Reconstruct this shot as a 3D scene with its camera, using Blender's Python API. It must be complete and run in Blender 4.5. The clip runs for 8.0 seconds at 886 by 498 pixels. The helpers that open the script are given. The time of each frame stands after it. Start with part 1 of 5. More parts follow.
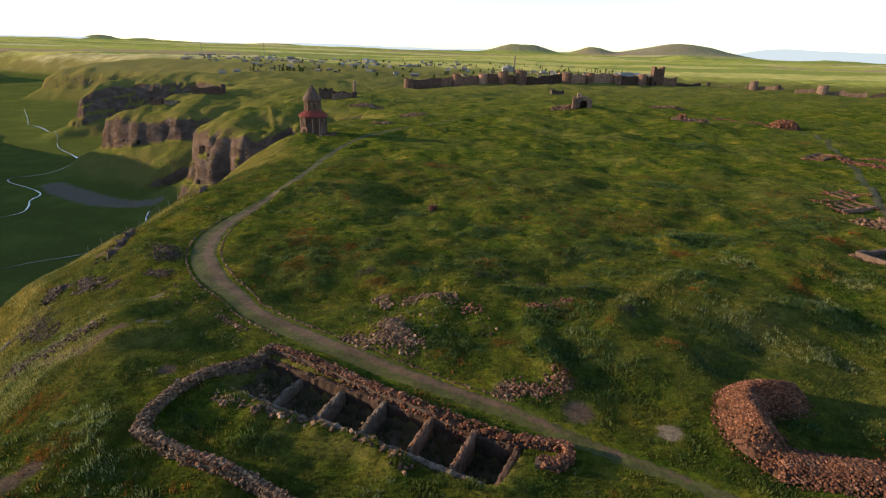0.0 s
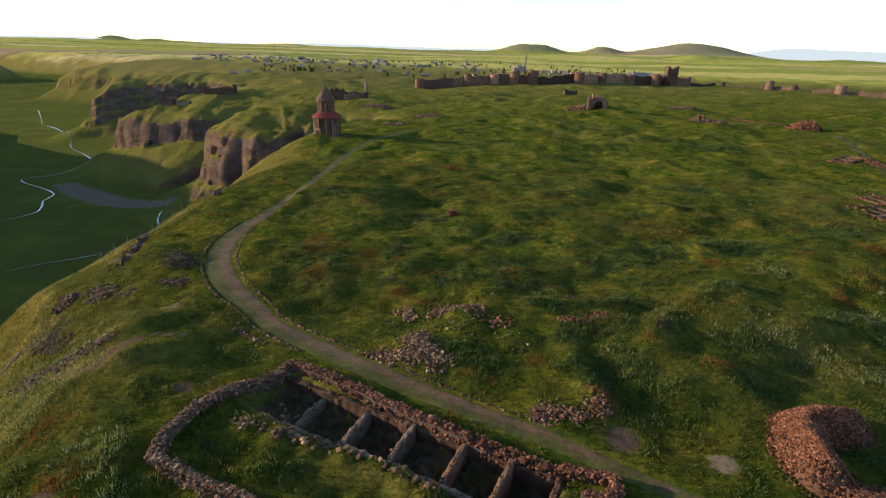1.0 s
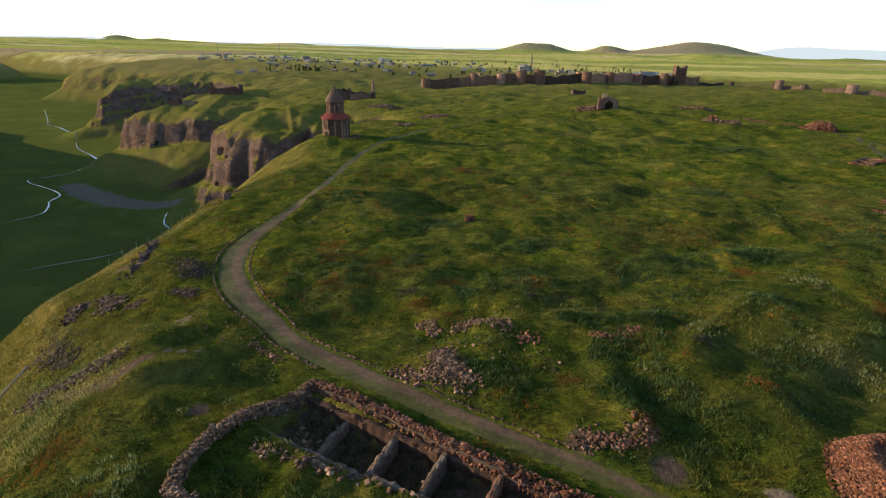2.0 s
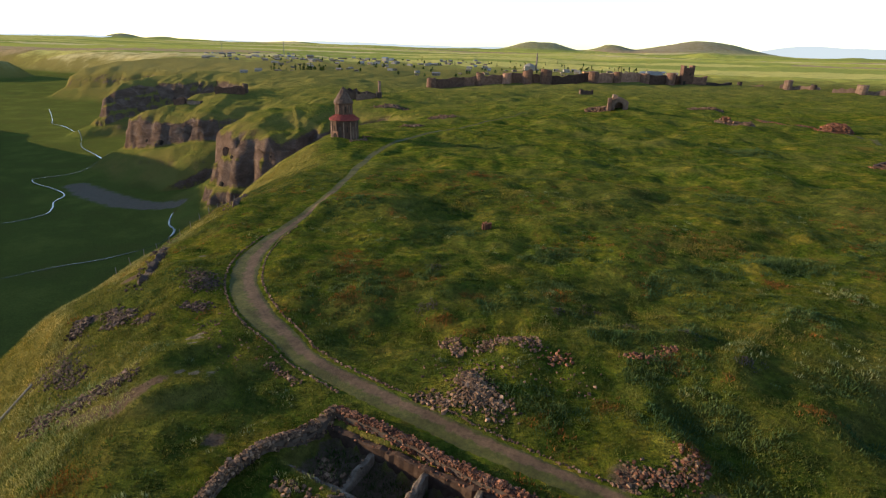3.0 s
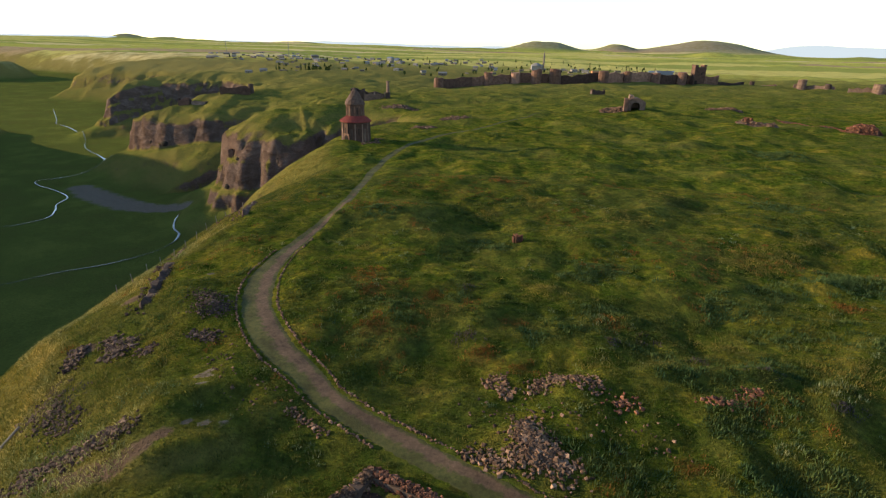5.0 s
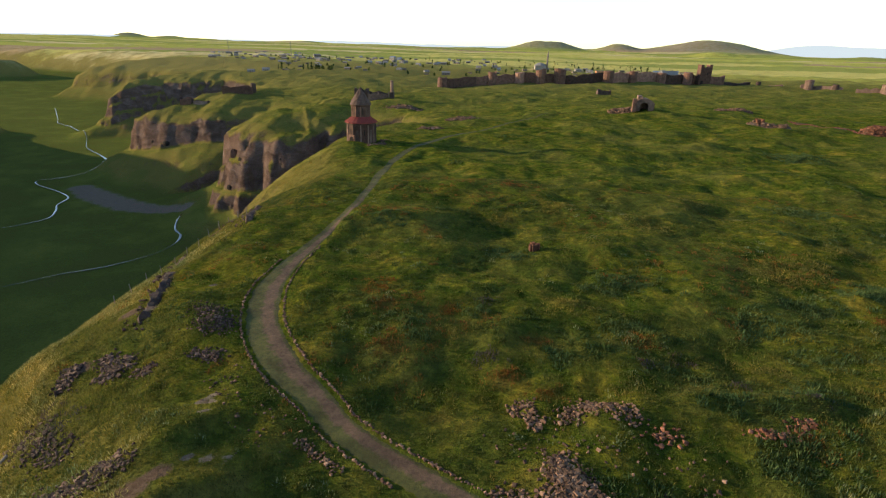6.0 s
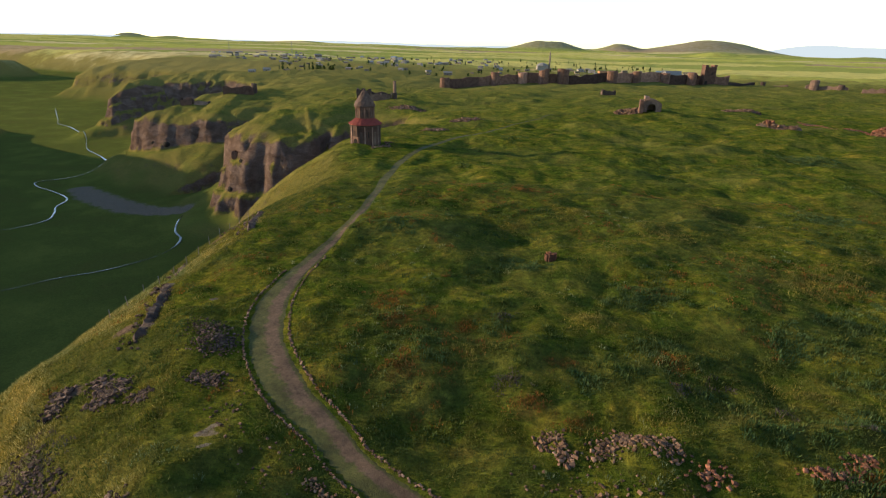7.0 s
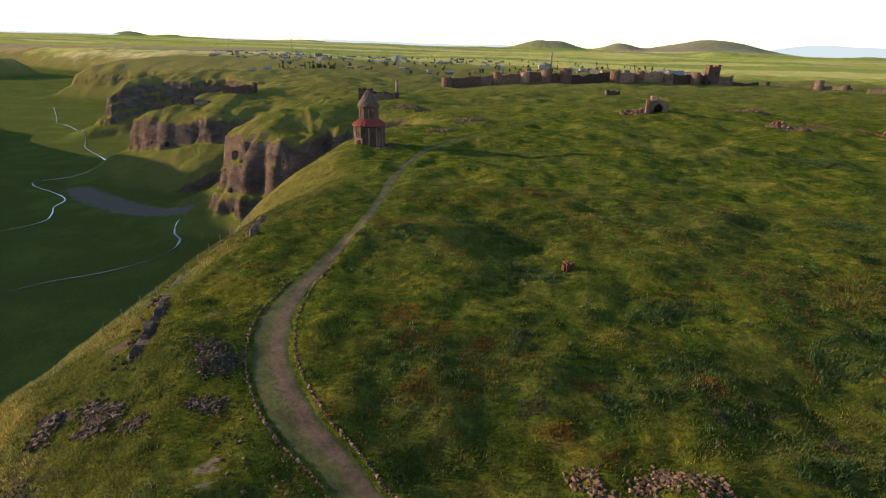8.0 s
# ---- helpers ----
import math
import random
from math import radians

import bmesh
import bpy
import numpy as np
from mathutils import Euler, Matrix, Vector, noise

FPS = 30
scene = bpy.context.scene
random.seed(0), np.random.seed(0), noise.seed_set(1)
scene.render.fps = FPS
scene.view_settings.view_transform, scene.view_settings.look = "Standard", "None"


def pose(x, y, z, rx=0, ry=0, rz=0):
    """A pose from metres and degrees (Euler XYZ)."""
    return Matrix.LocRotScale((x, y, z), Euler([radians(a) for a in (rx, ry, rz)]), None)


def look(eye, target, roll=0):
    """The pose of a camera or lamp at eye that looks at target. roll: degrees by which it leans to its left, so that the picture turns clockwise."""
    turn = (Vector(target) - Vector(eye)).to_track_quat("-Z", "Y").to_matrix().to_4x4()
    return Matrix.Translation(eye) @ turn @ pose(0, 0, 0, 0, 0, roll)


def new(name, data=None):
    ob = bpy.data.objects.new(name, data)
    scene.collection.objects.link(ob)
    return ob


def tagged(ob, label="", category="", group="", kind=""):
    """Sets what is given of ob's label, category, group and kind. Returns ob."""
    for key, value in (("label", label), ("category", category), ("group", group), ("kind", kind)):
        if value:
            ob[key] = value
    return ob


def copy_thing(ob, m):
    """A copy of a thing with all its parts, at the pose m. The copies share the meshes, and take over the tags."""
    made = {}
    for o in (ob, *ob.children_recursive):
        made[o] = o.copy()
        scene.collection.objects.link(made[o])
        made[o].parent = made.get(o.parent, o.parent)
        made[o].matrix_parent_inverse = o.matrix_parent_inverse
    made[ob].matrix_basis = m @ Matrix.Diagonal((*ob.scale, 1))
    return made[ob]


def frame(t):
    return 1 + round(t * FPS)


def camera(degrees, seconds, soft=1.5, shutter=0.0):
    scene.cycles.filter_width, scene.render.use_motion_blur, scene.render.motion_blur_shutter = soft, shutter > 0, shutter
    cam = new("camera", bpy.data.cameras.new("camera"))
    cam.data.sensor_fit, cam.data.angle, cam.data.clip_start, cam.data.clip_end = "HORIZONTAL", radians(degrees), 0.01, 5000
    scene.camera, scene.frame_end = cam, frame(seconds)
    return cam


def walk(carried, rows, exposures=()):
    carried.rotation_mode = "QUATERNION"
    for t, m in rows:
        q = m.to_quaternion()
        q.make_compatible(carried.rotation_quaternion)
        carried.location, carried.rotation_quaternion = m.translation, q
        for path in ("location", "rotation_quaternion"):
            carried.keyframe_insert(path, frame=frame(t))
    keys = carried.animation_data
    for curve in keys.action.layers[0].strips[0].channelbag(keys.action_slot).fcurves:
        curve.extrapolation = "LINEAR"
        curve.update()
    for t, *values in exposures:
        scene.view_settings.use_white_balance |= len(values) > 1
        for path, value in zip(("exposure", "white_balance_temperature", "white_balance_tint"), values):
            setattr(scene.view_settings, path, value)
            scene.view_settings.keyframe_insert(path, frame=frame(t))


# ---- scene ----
import itertools

# the camera and its flight
cam = camera(80.7, 8.0, soft=1.2)
PATH = [
    (0, (1.031, 1.088, 25.535), (1.007, 2.957, 24.824), 1.8),
    (0.5, (0.13, 2.443, 25.505), (0.087, 4.312, 24.794), 1.7),
    (1, (-0.91, 3.855, 25.497), (-0.966, 5.723, 24.785), 1.7),
    (1.5, (-1.943, 5.145, 25.518), (-2.007, 7.012, 24.805), 1.6),
    (3, (-5.375, 9.358, 26.045), (-5.455, 11.222, 25.326), 1.7),
    (3.5, (-6.365, 10.878, 26.103), (-6.449, 12.742, 25.383), 1.6),
    (4, (-7.37, 12.583, 25.969), (-7.459, 14.447, 25.249), 1.6),
    (4.5, (-8.262, 14.159, 25.768), (-8.353, 16.023, 25.048), 1.6),
    (6, (-10.992, 19.365, 25.554), (-11.09, 21.227, 24.832), 1.7),
    (6.5, (-11.885, 21.043, 25.547), (-11.983, 22.905, 24.824), 1.8),
    (7, (-12.693, 22.862, 25.5), (-12.793, 24.724, 24.778), 1.7),
    (7.5, (-13.596, 24.549, 25.449), (-13.694, 26.411, 24.724), 1.7),
    (8, (-14.44, 26.295, 25.405), (-14.539, 28.157, 24.68), 1.8),
]
walk(cam, [(t, look(eye, target, roll)) for t, eye, target, roll in PATH],
     exposures=[(0.0, 0.9, 6800, 8), (8.0, 0.9, 6800, 8)])

# ---------------------------------------------------------------- light
SUN_ELEV, SUN_AZ = radians(12.0), radians(-84.0)      # azimuth from +y towards +x
sun_way = Vector((math.sin(SUN_AZ) * math.cos(SUN_ELEV), math.cos(SUN_AZ) * math.cos(SUN_ELEV), math.sin(SUN_ELEV)))
world = bpy.data.worlds.new("evening_sky")
scene.world = world
world.use_nodes = True
wn = world.node_tree.nodes
sky = wn.new("ShaderNodeTexSky")
sky.sky_type, sky.sun_disc = "NISHITA", False
sky.sun_elevation, sky.sun_rotation = SUN_ELEV, SUN_AZ
sky.air_density, sky.dust_density, sky.ozone_density, sky.altitude = 0.9, 0.4, 1.0, 1400
wn["Background"].inputs["Strength"].default_value = 0.165
world.node_tree.links.new(sky.outputs["Color"], wn["Background"].inputs["Color"])
sun_data = bpy.data.lights.new("sun", "SUN")
sun_data.energy, sun_data.angle, sun_data.color = 4.55, radians(0.6), (1.0, 0.76, 0.48)
sun = new("sun", sun_data)
sun.matrix_world = look(sun_way * 100, (0, 0, 0))

# ---------------------------------------------------------------- materials


def material(name, rough=0.9):
    m = bpy.data.materials.new(name)
    m.use_nodes = True
    b = m.node_tree.nodes["Principled BSDF"]
    b.inputs["Roughness"].default_value = rough
    b.inputs["Specular IOR Level"].default_value = 0.25
    return m, m.node_tree.nodes, m.node_tree.links, b


def ramp(nodes, links, source, stops, mode="LINEAR"):
    r = nodes.new("ShaderNodeValToRGB")
    r.color_ramp.interpolation = mode
    el = r.color_ramp.elements
    while len(el) < len(stops):
        el.new(0.5)
    for e, (p, c) in zip(el, stops):
        e.position, e.color = p, (*c, 1) if len(c) == 3 else c
    links.new(source, r.inputs["Fac"])
    return r.outputs["Color"]


def noise_tex(nodes, links, scale, detail=5, rough=0.6, coord=None, stretch=None, distort=0.0):
    n = nodes.new("ShaderNodeTexNoise")
    n.inputs["Scale"].default_value, n.inputs["Detail"].default_value = scale, detail
    n.inputs["Roughness"].default_value, n.inputs["Distortion"].default_value = rough, distort
    if coord is not None:
        if stretch:
            mp = nodes.new("ShaderNodeMapping")
            mp.inputs["Scale"].default_value = stretch
            links.new(coord, mp.inputs["Vector"])
            coord = mp.outputs["Vector"]
        links.new(coord, n.inputs["Vector"])
    return n.outputs["Fac"]


def mix(nodes, links, fac, a, b, blend="MIX"):
    n = nodes.new("ShaderNodeMix")
    n.data_type, n.blend_type = "RGBA", blend
    for value, k in ((fac, 0), (a, 6), (b, 7)):
        if hasattr(value, "links"):
            links.new(value, n.inputs[k])
        else:
            n.inputs[k].default_value = value if k == 0 else (*value, 1)
    return n.outputs[2]


def maths(nodes, links, op, a, b=0.0):
    n = nodes.new("ShaderNodeMath")
    n.operation, n.use_clamp = op, False
    for k, v in enumerate((a, b)):
        if hasattr(v, "links"):
            links.new(v, n.inputs[k])
        else:
            n.inputs[k].default_value = v
    return n.outputs[0]


def bump(nodes, links, b, height, strength, distance):
    n = nodes.new("ShaderNodeBump")
    n.inputs["Strength"].default_value, n.inputs["Distance"].default_value = strength, distance
    links.new(height, n.inputs["Height"])
    links.new(n.outputs["Normal"], b.inputs["Normal"])


def stone_material(name, dark, mid, pale, scale=3.0, grain=25.0, random_from="object", strength=0.5):
    m, n, l, b = material(name, 0.92)
    pos = n.new("ShaderNodeNewGeometry")
    big = noise_tex(n, l, scale, 4, 0.6, pos.outputs["Position"])
    col = ramp(n, l, big, [(0.3, dark), (0.5, mid), (0.72, pale)])
    if random_from == "object":
        rnd = n.new("ShaderNodeObjectInfo").outputs["Random"]
    else:
        rnd = pos.outputs["Random Per Island"]
    tone = ramp(n, l, rnd, [(0.0, (0.36, 0.35, 0.36)), (0.55, (0.85, 0.80, 0.76)), (0.88, (1.3, 1.2, 1.12)), (1.0, (2.0, 1.9, 1.8))])
    col = mix(n, l, 1.0, col, tone, "MULTIPLY")
    fine = noise_tex(n, l, grain, 6, 0.7, pos.outputs["Position"])
    spots = ramp(n, l, fine, [(0.3, (0.7, 0.7, 0.7)), (0.7, (1.15, 1.15, 1.15))])
    col = mix(n, l, 1.0, col, spots, "MULTIPLY")
    l.new(col, b.inputs["Base Color"])
    bump(n, l, b, fine, strength, 0.05)
    return m


def plain_material(name, colour, rough=0.85, metal=0.0, scale=2.0, vary=0.25):
    m, n, l, b = material(name, rough)
    b.inputs["Metallic"].default_value = metal
    pos = n.new("ShaderNodeNewGeometry")
    f = noise_tex(n, l, scale, 5, 0.65, pos.outputs["Position"])
    lo, hi = [c * (1 - vary) for c in colour], [min(1, c * (1 + vary)) for c in colour]
    col = ramp(n, l, f, [(0.3, lo), (0.7, hi)])
    l.new(col, b.inputs["Base Color"])
    return m


def leaf_material(name, a, bb, c):
    m, n, l, b = material(name, 0.75)
    pos = n.new("ShaderNodeNewGeometry")
    col = ramp(n, l, pos.outputs["Random Per Island"], [(0.0, a), (0.55, bb), (1.0, c)])
    f = noise_tex(n, l, 0.09, 4, 0.6, pos.outputs["Position"])
    tone = ramp(n, l, f, [(0.35, (0.62, 0.80, 0.75)), (0.65, (1.22, 1.10, 0.85))])
    f2 = noise_tex(n, l, 0.42, 5, 0.65, pos.outputs["Position"])
    tone2 = ramp(n, l, f2, [(0.34, (0.66, 0.76, 0.70)), (0.5, (1.02, 1.02, 1.0)), (0.66, (1.45, 1.30, 1.05))])
    l.new(mix(n, l, 1.0, mix(n, l, 1.0, col, tone, "MULTIPLY"), tone2, "MULTIPLY"), b.inputs["Base Color"])
    glow = n.new("ShaderNodeBsdfTranslucent")
    l.new(b.inputs["Base Color"].links[0].from_socket, glow.inputs["Color"])
    both = n.new("ShaderNodeMixShader")
    both.inputs["Fac"].default_value = 0.38
    l.new(b.outputs[0], both.inputs[1])
    l.new(glow.outputs[0], both.inputs[2])
    l.new(both.outputs[0], n["Material Output"].inputs["Surface"])
    return m


def ground_material():
    m, n, l, b = material("steppe_grass", 0.95)
    b.inputs["Specular IOR Level"].default_value = 0.0
    g = n.new("ShaderNodeNewGeometry")
    pos, nor = g.outputs["Position"], g.outputs["Normal"]
    big = noise_tex(n, l, 0.035, 5, 0.65, pos)
    mid = noise_tex(n, l, 0.22, 6, 0.7, pos, distort=0.4)
    fine = noise_tex(n, l, 1.7, 7, 0.82, pos)
    grass = ramp(n, l, mid, [(0.30, (0.026, 0.050, 0.012)), (0.43, (0.054, 0.086, 0.016)), (0.54, (0.100, 0.116, 0.022)), (0.66, (0.155, 0.138, 0.034))])
    warm = ramp(n, l, big, [(0.35, (0.80, 0.92, 0.82)), (0.65, (1.16, 1.05, 0.82))])
    grass = mix(n, l, 1.0, grass, warm, "MULTIPLY")
    tuft = ramp(n, l, fine, [(0.32, (0.46, 0.50, 0.48)), (0.5, (1.0, 1.0, 1.0)), (0.7, (1.75, 1.62, 1.35))])
    grass = mix(n, l, 1.0, grass, tuft, "MULTIPLY")
    patchy = noise_tex(n, l, 0.62, 4, 0.7, pos, distort=0.6)
    grass = mix(n, l, 1.0, grass, ramp(n, l, patchy, [(0.34, (0.52, 0.57, 0.55)), (0.5, (0.98, 0.98, 0.95)), (0.66, (1.45, 1.32, 1.08))]), "MULTIPLY")
    # dry seed heads, rust-coloured weeds and pale flowers in drifts
    weed = noise_tex(n, l, 0.075, 6, 0.75, pos, distort=0.8)
    weed = ramp(n, l, weed, [(0.60, (0, 0, 0)), (0.70, (0.35, 0.35, 0.35))])
    grass = mix(n, l, weed, grass, (0.125, 0.075, 0.030))
    attr = n.new("ShaderNodeAttribute")
    attr.attribute_name = "cover"
    sep = n.new("ShaderNodeSeparateColor")
    l.new(attr.outputs["Color"], sep.inputs["Color"])
    rag = maths(n, l, "MULTIPLY", maths(n, l, "SUBTRACT", fine, 0.5), 1.2)
    # r: bare earth, g: rust weeds, b: loose grey stones
    earth_col = ramp(n, l, fine, [(0.3, (0.066, 0.046, 0.034)), (0.7, (0.160, 0.118, 0.090))])
    earth = ramp(n, l, maths(n, l, "ADD", sep.outputs["Red"], rag), [(0.35, (0, 0, 0)), (0.65, (1, 1, 1))])
    rust = ramp(n, l, maths(n, l, "ADD", sep.outputs["Green"], rag), [(0.3, (0, 0, 0)), (0.8, (0.36, 0.36, 0.36))])
    grey = ramp(n, l, maths(n, l, "ADD", sep.outputs["Blue"], rag), [(0.4, (0, 0, 0)), (0.6, (1, 1, 1))])
    grass = mix(n, l, rust, grass, (0.140, 0.058, 0.020))
    # thin dry steppe away from the tended ground, paled with distance partly as painted haze, then crop strips on the
    # far plain
    sep_p = n.new("ShaderNodeSeparateXYZ")
    l.new(pos, sep_p.inputs[0])
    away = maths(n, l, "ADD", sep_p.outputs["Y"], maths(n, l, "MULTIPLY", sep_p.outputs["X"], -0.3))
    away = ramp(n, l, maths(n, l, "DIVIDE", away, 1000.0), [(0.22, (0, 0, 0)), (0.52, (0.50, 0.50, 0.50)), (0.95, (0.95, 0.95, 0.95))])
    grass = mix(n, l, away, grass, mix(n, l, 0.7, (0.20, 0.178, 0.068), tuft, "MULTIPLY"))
    strips = n.new("ShaderNodeTexVoronoi")
    strips.inputs["Scale"].default_value = 0.004
    mp = n.new("ShaderNodeMapping")
    mp.inputs["Scale"].default_value, mp.inputs["Rotation"].default_value = (0.35, 1.5, 0.0), (0, 0, 0.12)
    l.new(pos, mp.inputs["Vector"])
    l.new(mp.outputs["Vector"], strips.inputs["Vector"])
    sv = n.new("ShaderNodeSeparateColor")
    l.new(strips.outputs["Color"], sv.inputs["Color"])
    crop = ramp(n, l, sv.outputs["Red"], [(0.0, (0.27, 0.30, 0.08)), (0.3, (0.37, 0.38, 0.09)), (0.55, (0.47, 0.43, 0.14)), (0.8, (0.54, 0.46, 0.23)), (0.94, (0.36, 0.27, 0.16))], "CONSTANT")
    crop = mix(n, l, 0.6, crop, tuft, "MULTIPLY")
    edge = maths(n, l, "ADD", sep_p.outputs["Y"], maths(n, l, "MULTIPLY", big, 500.0))
    edge = maths(n, l, "ADD", edge, maths(n, l, "MULTIPLY", sep_p.outputs["X"], 0.35))
    fields = ramp(n, l, maths(n, l, "DIVIDE", edge, 4000.0), [(0.24, (0, 0, 0)), (0.31, (1, 1, 1))])
    grass = mix(n, l, fields, grass, crop)
    meadow = ramp(n, l, maths(n, l, "DIVIDE", maths(n, l, "ADD", sep_p.outputs["Z"], 60.0), 40.0), [(0.25, (1, 1, 1)), (0.7, (0, 0, 0))])
    lush = ramp(n, l, big, [(0.35, (0.062, 0.085, 0.022)), (0.65, (0.120, 0.138, 0.034))])
    grass = mix(n, l, meadow, grass, mix(n, l, 0.6, lush, tuft, "MULTIPLY"))
    # grey-olive steppe on the far hills, greyed further to imitate haze
    heights = ramp(n, l, maths(n, l, "DIVIDE", sep_p.outputs["Z"], 100.0), [(0.30, (0, 0, 0)), (0.5, (0.8, 0.8, 0.8))])
    grass = mix(n, l, heights, grass, (0.23, 0.215, 0.16))
    # dry thin turf where the ground falls away, rock on steep faces
    sep_n = n.new("ShaderNodeSeparateXYZ")
    l.new(nor, sep_n.inputs[0])
    dry = ramp(n, l, maths(n, l, "ADD", sep_n.outputs["Z"], maths(n, l, "MULTIPLY", maths(n, l, "SUBTRACT", big, 0.5), 0.5)), [(0.78, (0.85, 0.85, 0.85)), (1.0, (0, 0, 0))])
    grass = mix(n, l, dry, grass, mix(n, l, 0.7, (0.172, 0.148, 0.046), tuft, "MULTIPLY"))
    layer = noise_tex(n, l, 0.16, 6, 0.7, pos, (0.7, 0.7, 1.3), 0.5)
    rock = ramp(n, l, layer, [(0.28, (0.080, 0.054, 0.043)), (0.5, (0.145, 0.101, 0.083)), (0.72, (0.235, 0.175, 0.150))])
    rock = mix(n, l, 1.0, rock, ramp(n, l, fine, [(0.3, (0.6, 0.6, 0.6)), (0.7, (1.2, 1.2, 1.2))]), "MULTIPLY")
    steep = maths(n, l, "ADD", sep_n.outputs["Z"], maths(n, l, "MULTIPLY", maths(n, l, "SUBTRACT", mid, 0.5), 0.5))
    steep = ramp(n, l, steep, [(0.55, (1, 1, 1)), (0.72, (0, 0, 0))])
    col = mix(n, l, steep, grass, rock)
    col = mix(n, l, grey, col, ramp(n, l, fine, [(0.35, (0.105, 0.088, 0.068)), (0.65, (0.235, 0.200, 0.160))]))
    col = mix(n, l, earth, col, earth_col)
    l.new(col, b.inputs["Base Color"])
    h = maths(n, l, "ADD", maths(n, l, "MULTIPLY", fine, 0.4), mid)
    h = maths(n, l, "ADD", h, maths(n, l, "MULTIPLY", layer, maths(n, l, "MULTIPLY", steep, 2.5)))
    bump(n, l, b, h, 1.0, 1.1)
    return m


GROUND = ground_material()
WALL_STONE = stone_material("field_stone", (0.095, 0.056, 0.037), (0.155, 0.097, 0.066), (0.25, 0.170, 0.122), 1.2, 18)
WALL_STUFF = stone_material("field_stone_heap", (0.095, 0.056, 0.037), (0.155, 0.097, 0.066), (0.25, 0.170, 0.122), 1.2, 18, "island")
RED_STONE = stone_material("red_tuff_rubble", (0.105, 0.043, 0.026), (0.168, 0.074, 0.045), (0.235, 0.122, 0.080), 1.2, 18)
RED_STUFF = stone_material("red_tuff_heap", (0.105, 0.043, 0.026), (0.168, 0.074, 0.045), (0.235, 0.122, 0.080), 1.2, 18, "island")
BASALT = stone_material("purple_brown_basalt", (0.052, 0.032, 0.026), (0.095, 0.062, 0.051), (0.170, 0.118, 0.098), 1.2, 14)
DARK_STUFF = stone_material("purple_brown_basalt_rubble", (0.052, 0.032, 0.026), (0.095, 0.062, 0.051), (0.170, 0.118, 0.098), 1.2, 14, "island")
RED_CORE = plain_material("red_grit", (0.10, 0.05, 0.034), 0.95)
CORE = plain_material("wall_earth_core", (0.085, 0.06, 0.048), 0.95)
PIT_PLASTER = stone_material("weathered_room_wall", (0.075, 0.058, 0.046), (0.13, 0.105, 0.088), (0.22, 0.185, 0.16), 1.6, 9)
PIT_RED = stone_material("red_room_wall", (0.075, 0.042, 0.03), (0.125, 0.074, 0.054), (0.19, 0.125, 0.095), 1.6, 9)
TUFF = stone_material("brown_tuff_masonry", (0.090, 0.052, 0.040), (0.145, 0.085, 0.065), (0.205, 0.127, 0.10), 0.5, 4)
TUFF_DARK = stone_material("dark_tuff_masonry", (0.085, 0.058, 0.048), (0.135, 0.095, 0.08), (0.20, 0.145, 0.12), 0.4, 3)
ROOF_RED = plain_material("red_stone_slabs", (0.20, 0.042, 0.034), 0.8, 0, 1.5)
CONE_STONE = stone_material("grey_cone_slabs", (0.08, 0.053, 0.044), (0.12, 0.081, 0.069), (0.165, 0.118, 0.10), 0.8, 5)
# near-black fill, paints the shade inside windows, doors, arches and caves
DARK = plain_material("opening_shade", (0.02, 0.016, 0.014), 0.95)

# ---------------------------------------------------------------- the lie of the land


def smooth(a, b, v):
    t = np.clip((v - a) / (b - a), 0, 1)
    return t * t * (3 - 2 * t)


def lattice(ix, iy, seed):
    v = (ix * 374761393 + iy * 668265263 + seed * 974634721) & 0xFFFFFFFF
    v = ((v ^ (v >> 13)) * 1274126177) & 0xFFFFFFFF
    return ((v ^ (v >> 16)) & 0xFFFF) / 32767.5 - 1.0


def vnoise(x, y, size, seed=0, octaves=1):
    x, y = np.asarray(x, float), np.asarray(y, float)
    total, amp, norm = 0.0, 1.0, 0.0
    for k in range(octaves):
        u, v = x / size * 2 ** k, y / size * 2 ** k
        ix, iy = np.floor(u).astype(np.int64), np.floor(v).astype(np.int64)
        fu, fv = u - ix, v - iy
        fu, fv = fu * fu * (3 - 2 * fu), fv * fv * (3 - 2 * fv)
        a, b = lattice(ix, iy, seed + k), lattice(ix + 1, iy, seed + k)
        c, d = lattice(ix, iy + 1, seed + k), lattice(ix + 1, iy + 1, seed + k)
        total = total + amp * ((a * (1 - fu) + b * fu) * (1 - fv) + (c * (1 - fu) + d * fu) * fv)
        norm += amp
        amp *= 0.5
    return total / norm


FLOOR = -57.0
TRACK = [(40, 14), (24, 23.5), (14, 29.5), (6, 34.5), (-3, 39.2), (-10, 43.1), (-14.2, 45.7), (-17, 47.6), (-20, 50), (-22.5, 52.8), (-25.2, 55.2), (-27.5, 58), (-29.6, 61.1), (-31, 63.8), (-32.3, 67.4),
         (-33.3, 71.5), (-33.4, 75), (-33.2, 79.5), (-32.5, 84.8), (-31.7, 90.3), (-30.4, 102.5), (-30.5, 115), (-30.8, 128.5), (-30.2, 143), (-27.8, 157.5), (-20.8, 176.4), (-12.7, 193.5), (2, 225), (22, 262)]
TRACK_HALF = [0.8, 0.8, 0.9, 1.1, 1.35, 1.5, 1.5, 1.45, 1.5, 1.7, 1.85, 2.0, 2.0, 2.0, 2.05, 1.95, 1.75, 1.45, 1.3, 1.1, 0.9, 1.0, 1.1, 1.1, 1.0, 0.9, 0.9, 0.7, 0.6]
SIDE_TRACK = [(79, 68), (79, 84), (81, 95.5), (86, 104.5), (99, 126), (105, 137), (112, 151), (126, 179.5), (135, 200), (140, 222)]
